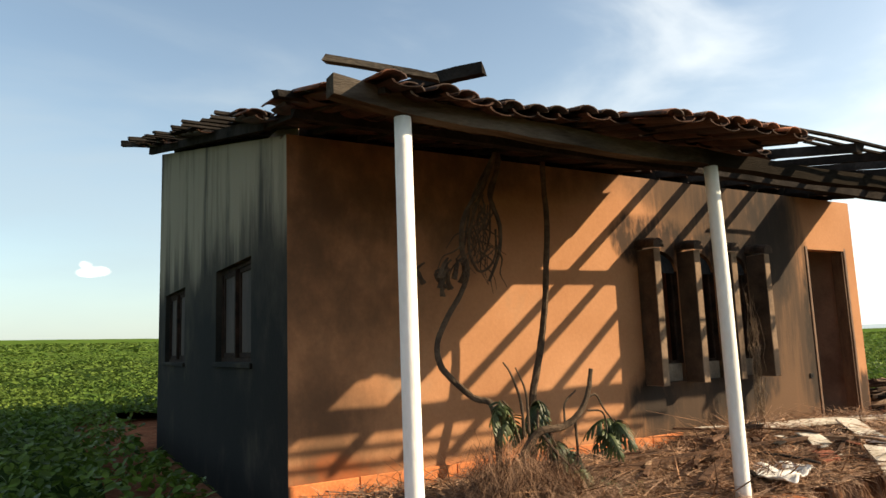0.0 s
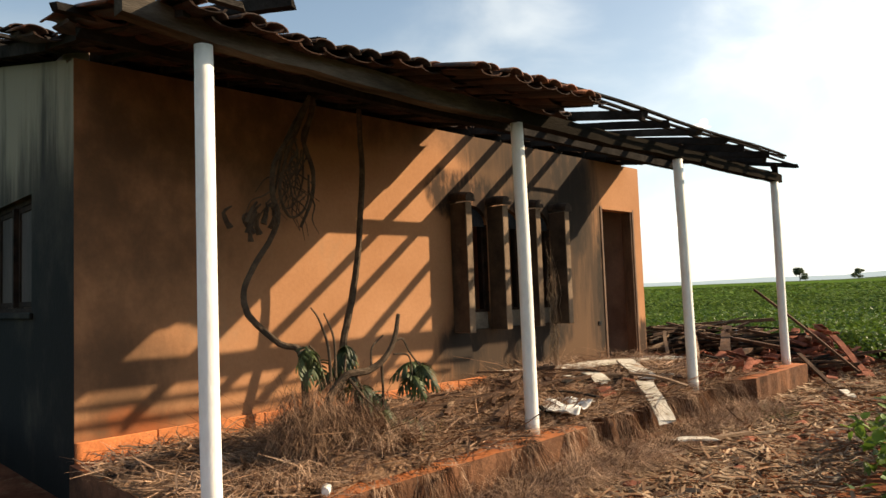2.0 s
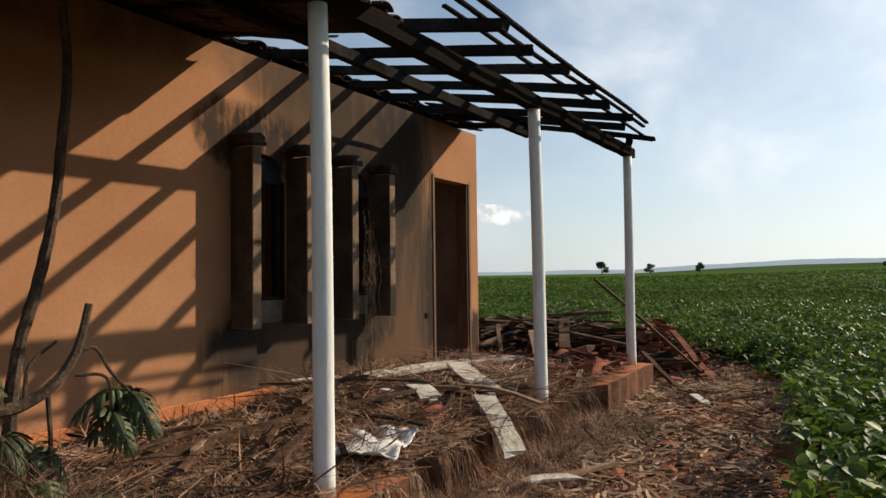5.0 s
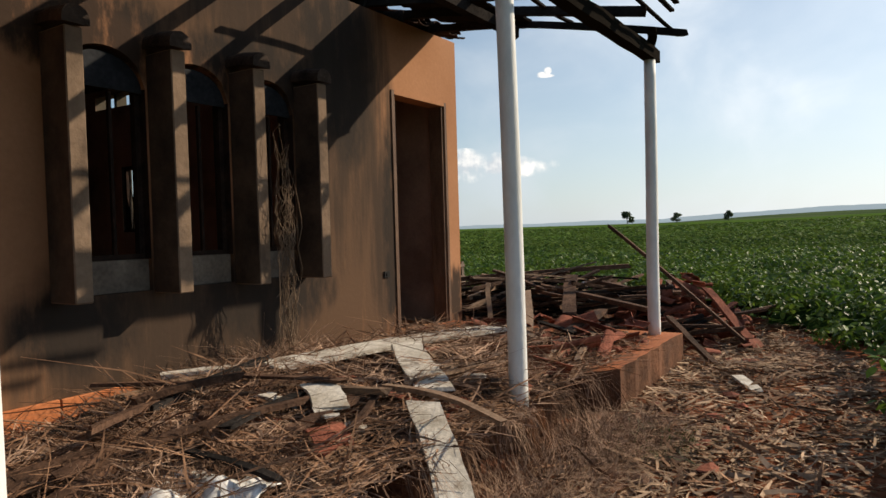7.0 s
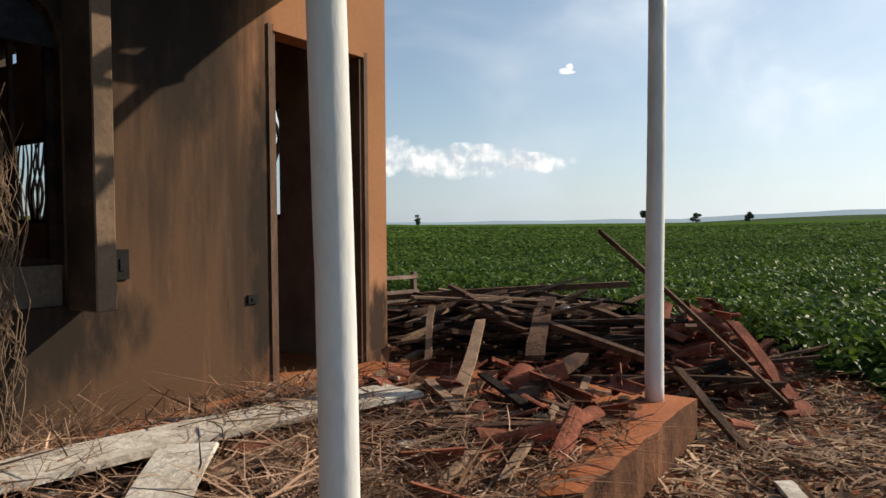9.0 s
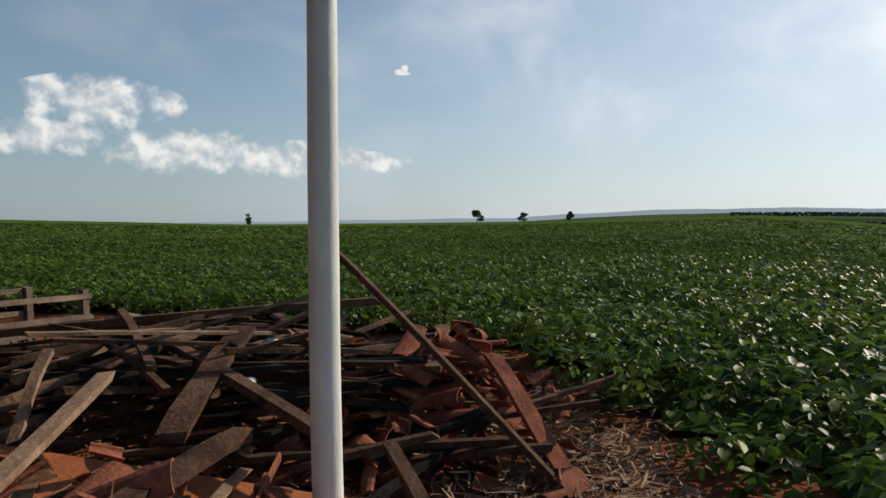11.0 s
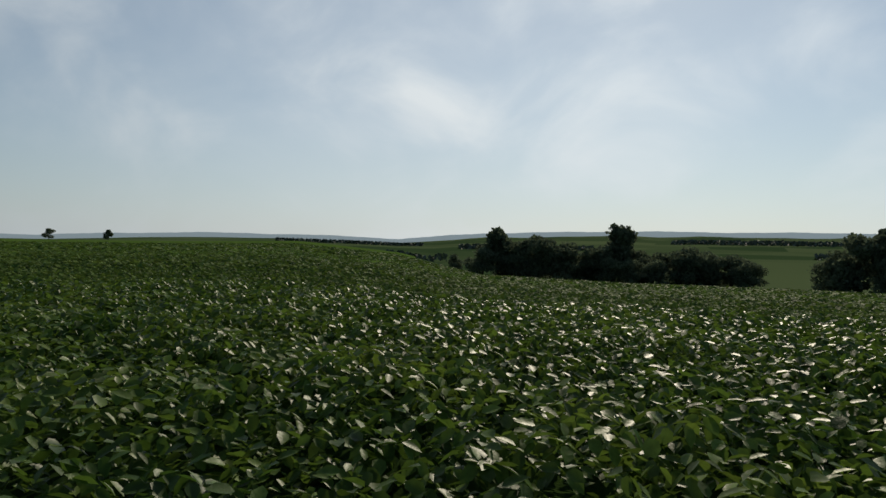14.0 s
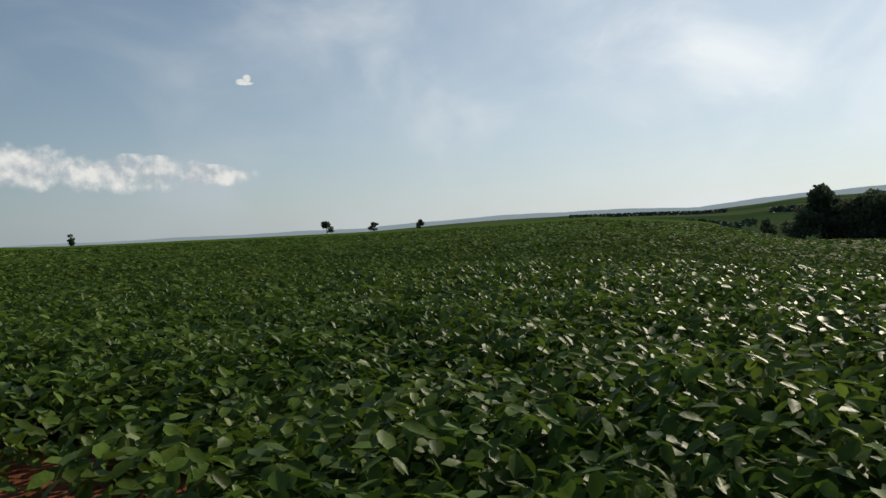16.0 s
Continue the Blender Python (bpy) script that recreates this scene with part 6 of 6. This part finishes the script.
def build_porch_debris():
    rng = random.Random(91)
    plank("long_board", (7.70, -0.62, 0.48), (9.78, -0.93, 0.43), 0.27, 0.03, M_BOARD, "long flaking white board lying across the porch", 1, "", 0.015, 0.05)
    plank("white_board", (8.45, -1.02, 0.51), (7.80, -1.66, 0.45), 0.19, 0.02, M_BOARD, "short flaking white board lying on the rubbish", 2, "", 0.01, 0.03)
    plank("white_board", (7.62, -1.72, 0.42), (7.22, -2.14, 0.16), 0.15, 0.02, M_BOARD, "short flaking white board slipping off the porch edge", 3, "", 0.01, 0.03)
    plank("pale_plank", (7.58, -1.55, 0.48), (7.45, -2.22, 0.45), 0.042, 0.02, M_PALEWOOD, "pale wooden plank sticking out over the porch edge", 4, "", 0.03, 0.02)
    plank("old_plank", (4.95, -1.18, 0.40), (7.15, -1.05, 0.46), 0.07, 0.05, M_OLDWOOD, "weathered brown timber buried in dead grass", 5, "", 0.02, 0.03)
    plank("old_plank", (5.6, -1.65, 0.36), (7.3, -0.75, 0.50), 0.06, 0.04, M_OLDWOOD, "weathered brown timber buried in dead grass", 6, "", 0.02, 0.03)
    plank("white_board", (7.42, -1.25, 0.50), (7.22, -1.52, 0.47), 0.16, 0.015, M_BOARD, "broken piece of white board on dead grass", 7, "", 0.01, 0.03)
    plank("white_board", (7.35, -0.15, 0.44), (7.68, -0.42, 0.45), 0.10, 0.05, M_BOARD, "plastered white block fragment by the wall", 8, "", 0.005, 0.02)
    plank("pale_plank", (7.2, -2.45, 0.03), (7.75, -2.62, 0.05), 0.05, 0.025, M_PALEWOOD, "pale splinter of timber on the earth", 9, "", 0.01, 0.03)
    plank("white_board", (7.05, -2.3, 0.05), (7.3, -2.5, 0.06), 0.11, 0.015, M_BOARD, "broken piece of white board on the earth", 10, "", 0.01, 0.04)
    plank("white_board", (10.2, -2.75, 0.03), (10.6, -2.55, 0.05), 0.09, 0.015, M_BOARD, "pale flat chip lying on the earth", 11, "", 0.01, 0.04)
    for i in range(26):
        x, y, a = rng.uniform(6.9, 10.3), rng.uniform(-1.75, -0.35), rng.uniform(0, 6.28)
        L, z = rng.uniform(0.05, 0.16), float(mound(x, y)) + rng.uniform(0.03, 0.07)
        plank("plaster_scrap", (x, y, z), (x + math.cos(a) * L, y + math.sin(a) * L, z + rng.uniform(-0.03, 0.03)), rng.uniform(0.03, 0.08), rng.uniform(0.008, 0.02), M_BOARD, "small flaking white scrap among dead grass", 700 + i, "white scraps", 0.004, 0.02)
    for i in range(100):
        x, y = rng.uniform(5.2, 10.8), rng.uniform(-1.75, -0.2)
        a, L = rng.uniform(-0.5, 0.9) + (math.pi / 2 if rng.random() < 0.2 else 0), rng.uniform(0.25, 1.1)
        dx, dy = math.cos(a) * L / 2, math.sin(a) * L / 2
        if not (-1.9 < y - abs(dy) and y + abs(dy) < -0.06):
            continue
        z = float(mound(x, y)) + rng.uniform(0.02, 0.09)
        plank("broken_batten", (x - dx, y - dy, z), (x + dx, y + dy, z + rng.uniform(-0.04, 0.04)), rng.uniform(0.025, 0.06), rng.uniform(0.012, 0.03), rng.choice((M_OLDWOOD, M_OLDWOOD, M_CHAR, M_PALEWOOD)), "broken roof batten lying among dead grass", 600 + i, "broken battens")
    # broken brick in front of the kerb
    bm = bmesh.new()
    box(bm, -0.12, 0.12, -0.075, 0.075, 0.0, 0.10)
    bmesh.ops.subdivide_edges(bm, edges=bm.edges[:], cuts=2, use_grid_fill=True)
    for q in bm.verts:
        q.co += Vector((rng.uniform(-0.01, 0.01), rng.uniform(-0.01, 0.01), rng.uniform(-0.008, 0.008)))
        if q.co.x > 0.06 and q.co.z > 0.08:
            q.co.z -= 0.03
    ob = solid("broken_brick", bm, M_SHARD, "chipped orange brick lying before the porch kerb", "brick")
    ob.matrix_basis = pose(4.66, -2.36, 0.008, 4, 0, 25)
    # crumpled white sheet at the porch edge
    bm = bmesh.new()
    bmesh.ops.create_grid(bm, x_segments=22, y_segments=16, size=1)
    for q in bm.verts:
        px, py = q.co.x * 0.31, q.co.y * 0.20
        edge = 1 + 0.22 * noise.noise((px * 6, py * 6, 1))
        q.co = (px * edge, py * edge, 0.035 + 0.05 * noise.noise((px * 7, py * 9, 4)) + 0.03 * abs(noise.noise((px * 17, py * 15, 7))))
    for f in bm.faces:
        f.smooth = True
    ob = solid("crumpled_sheet", bm, M_SHEET, "crumpled dusty white plastic sheet on the porch edge", "sheet")
    ob.matrix_basis = pose(6.30, -1.72, float(mound(6.3, -1.7)) + 0.02, 0, 0, 20)
    m = ob.modifiers.new("thick", "SOLIDIFY")
    m.thickness = 0.004
    # dry creeper climbing the middle window
    v = empty("dry_creeper", (8.2, -0.25, SLAB), "dry tangled creeper clinging to the window blades", "creeper")
    for k in range(52):
        bm = bmesh.new()
        low = rng.uniform(0, 0.9) if k > 14 else 0.02
        top = low + rng.uniform(0.3, 0.75) if k > 14 else rng.uniform(0.9, 1.65)
        n, x, y = 13, 8.19 + rng.uniform(-0.10, 0.10), -0.27
        pts = []
        for i in range(n):
            f = i / (n - 1)
            x = x * 0.8 + 8.20 * 0.2 + rng.uniform(-0.038, 0.038)
            y = y * 0.8 - 0.29 * 0.2 + rng.uniform(-0.03, 0.03)
            pts.append((x, min(y, -0.255), SLAB + 0.03 + low + (top - low) * f))
        tube(bm, smooth_line(pts, 2), 0.0020 if k > 14 else 0.0034, 0.0010, 4, 0.2, rng)
        part("stem", bm, M_STRAWSTEM, v)
    # crushed can and small pale scraps
    for x, y, z, mtl, lab in ((3.85, -1.95, SLAB + 0.03, M_SHEET, "small crushed white can on the porch edge"), (11.55, -1.05, 0.5, M_SHEET, "crushed pale tin among the rubble"), (12.15, -0.75, 0.58, M_SHEET, "white plastic scrap among the rubble")):
        bm = bmesh.new()
        bmesh.ops.create_cone(bm, cap_ends=True, segments=14, radius1=0.035, radius2=0.033, depth=0.11)
        for q in bm.verts:
            q.co.x *= 1 + 0.25 * math.sin(q.co.z * 40 + q.co.y * 30)
        bmesh.ops.bevel(bm, geom=bm.edges[:], offset=0.003, segments=1, affect="EDGES")
        ob = solid("crushed_can", bm, mtl, lab, "can", "", "scraps")
        ob.matrix_basis = pose(x, y, z, 90, 20, rng.uniform(0, 180)) @ Matrix.Diagonal((0.75, 0.75, 0.75, 1))


M_STRAWSTEM = mat("dry_creeper_stem", (0.10, 0.068, 0.044), (0.28, 0.195, 0.13), 8, 0.9, 0.2, 40)
build_porch_debris()
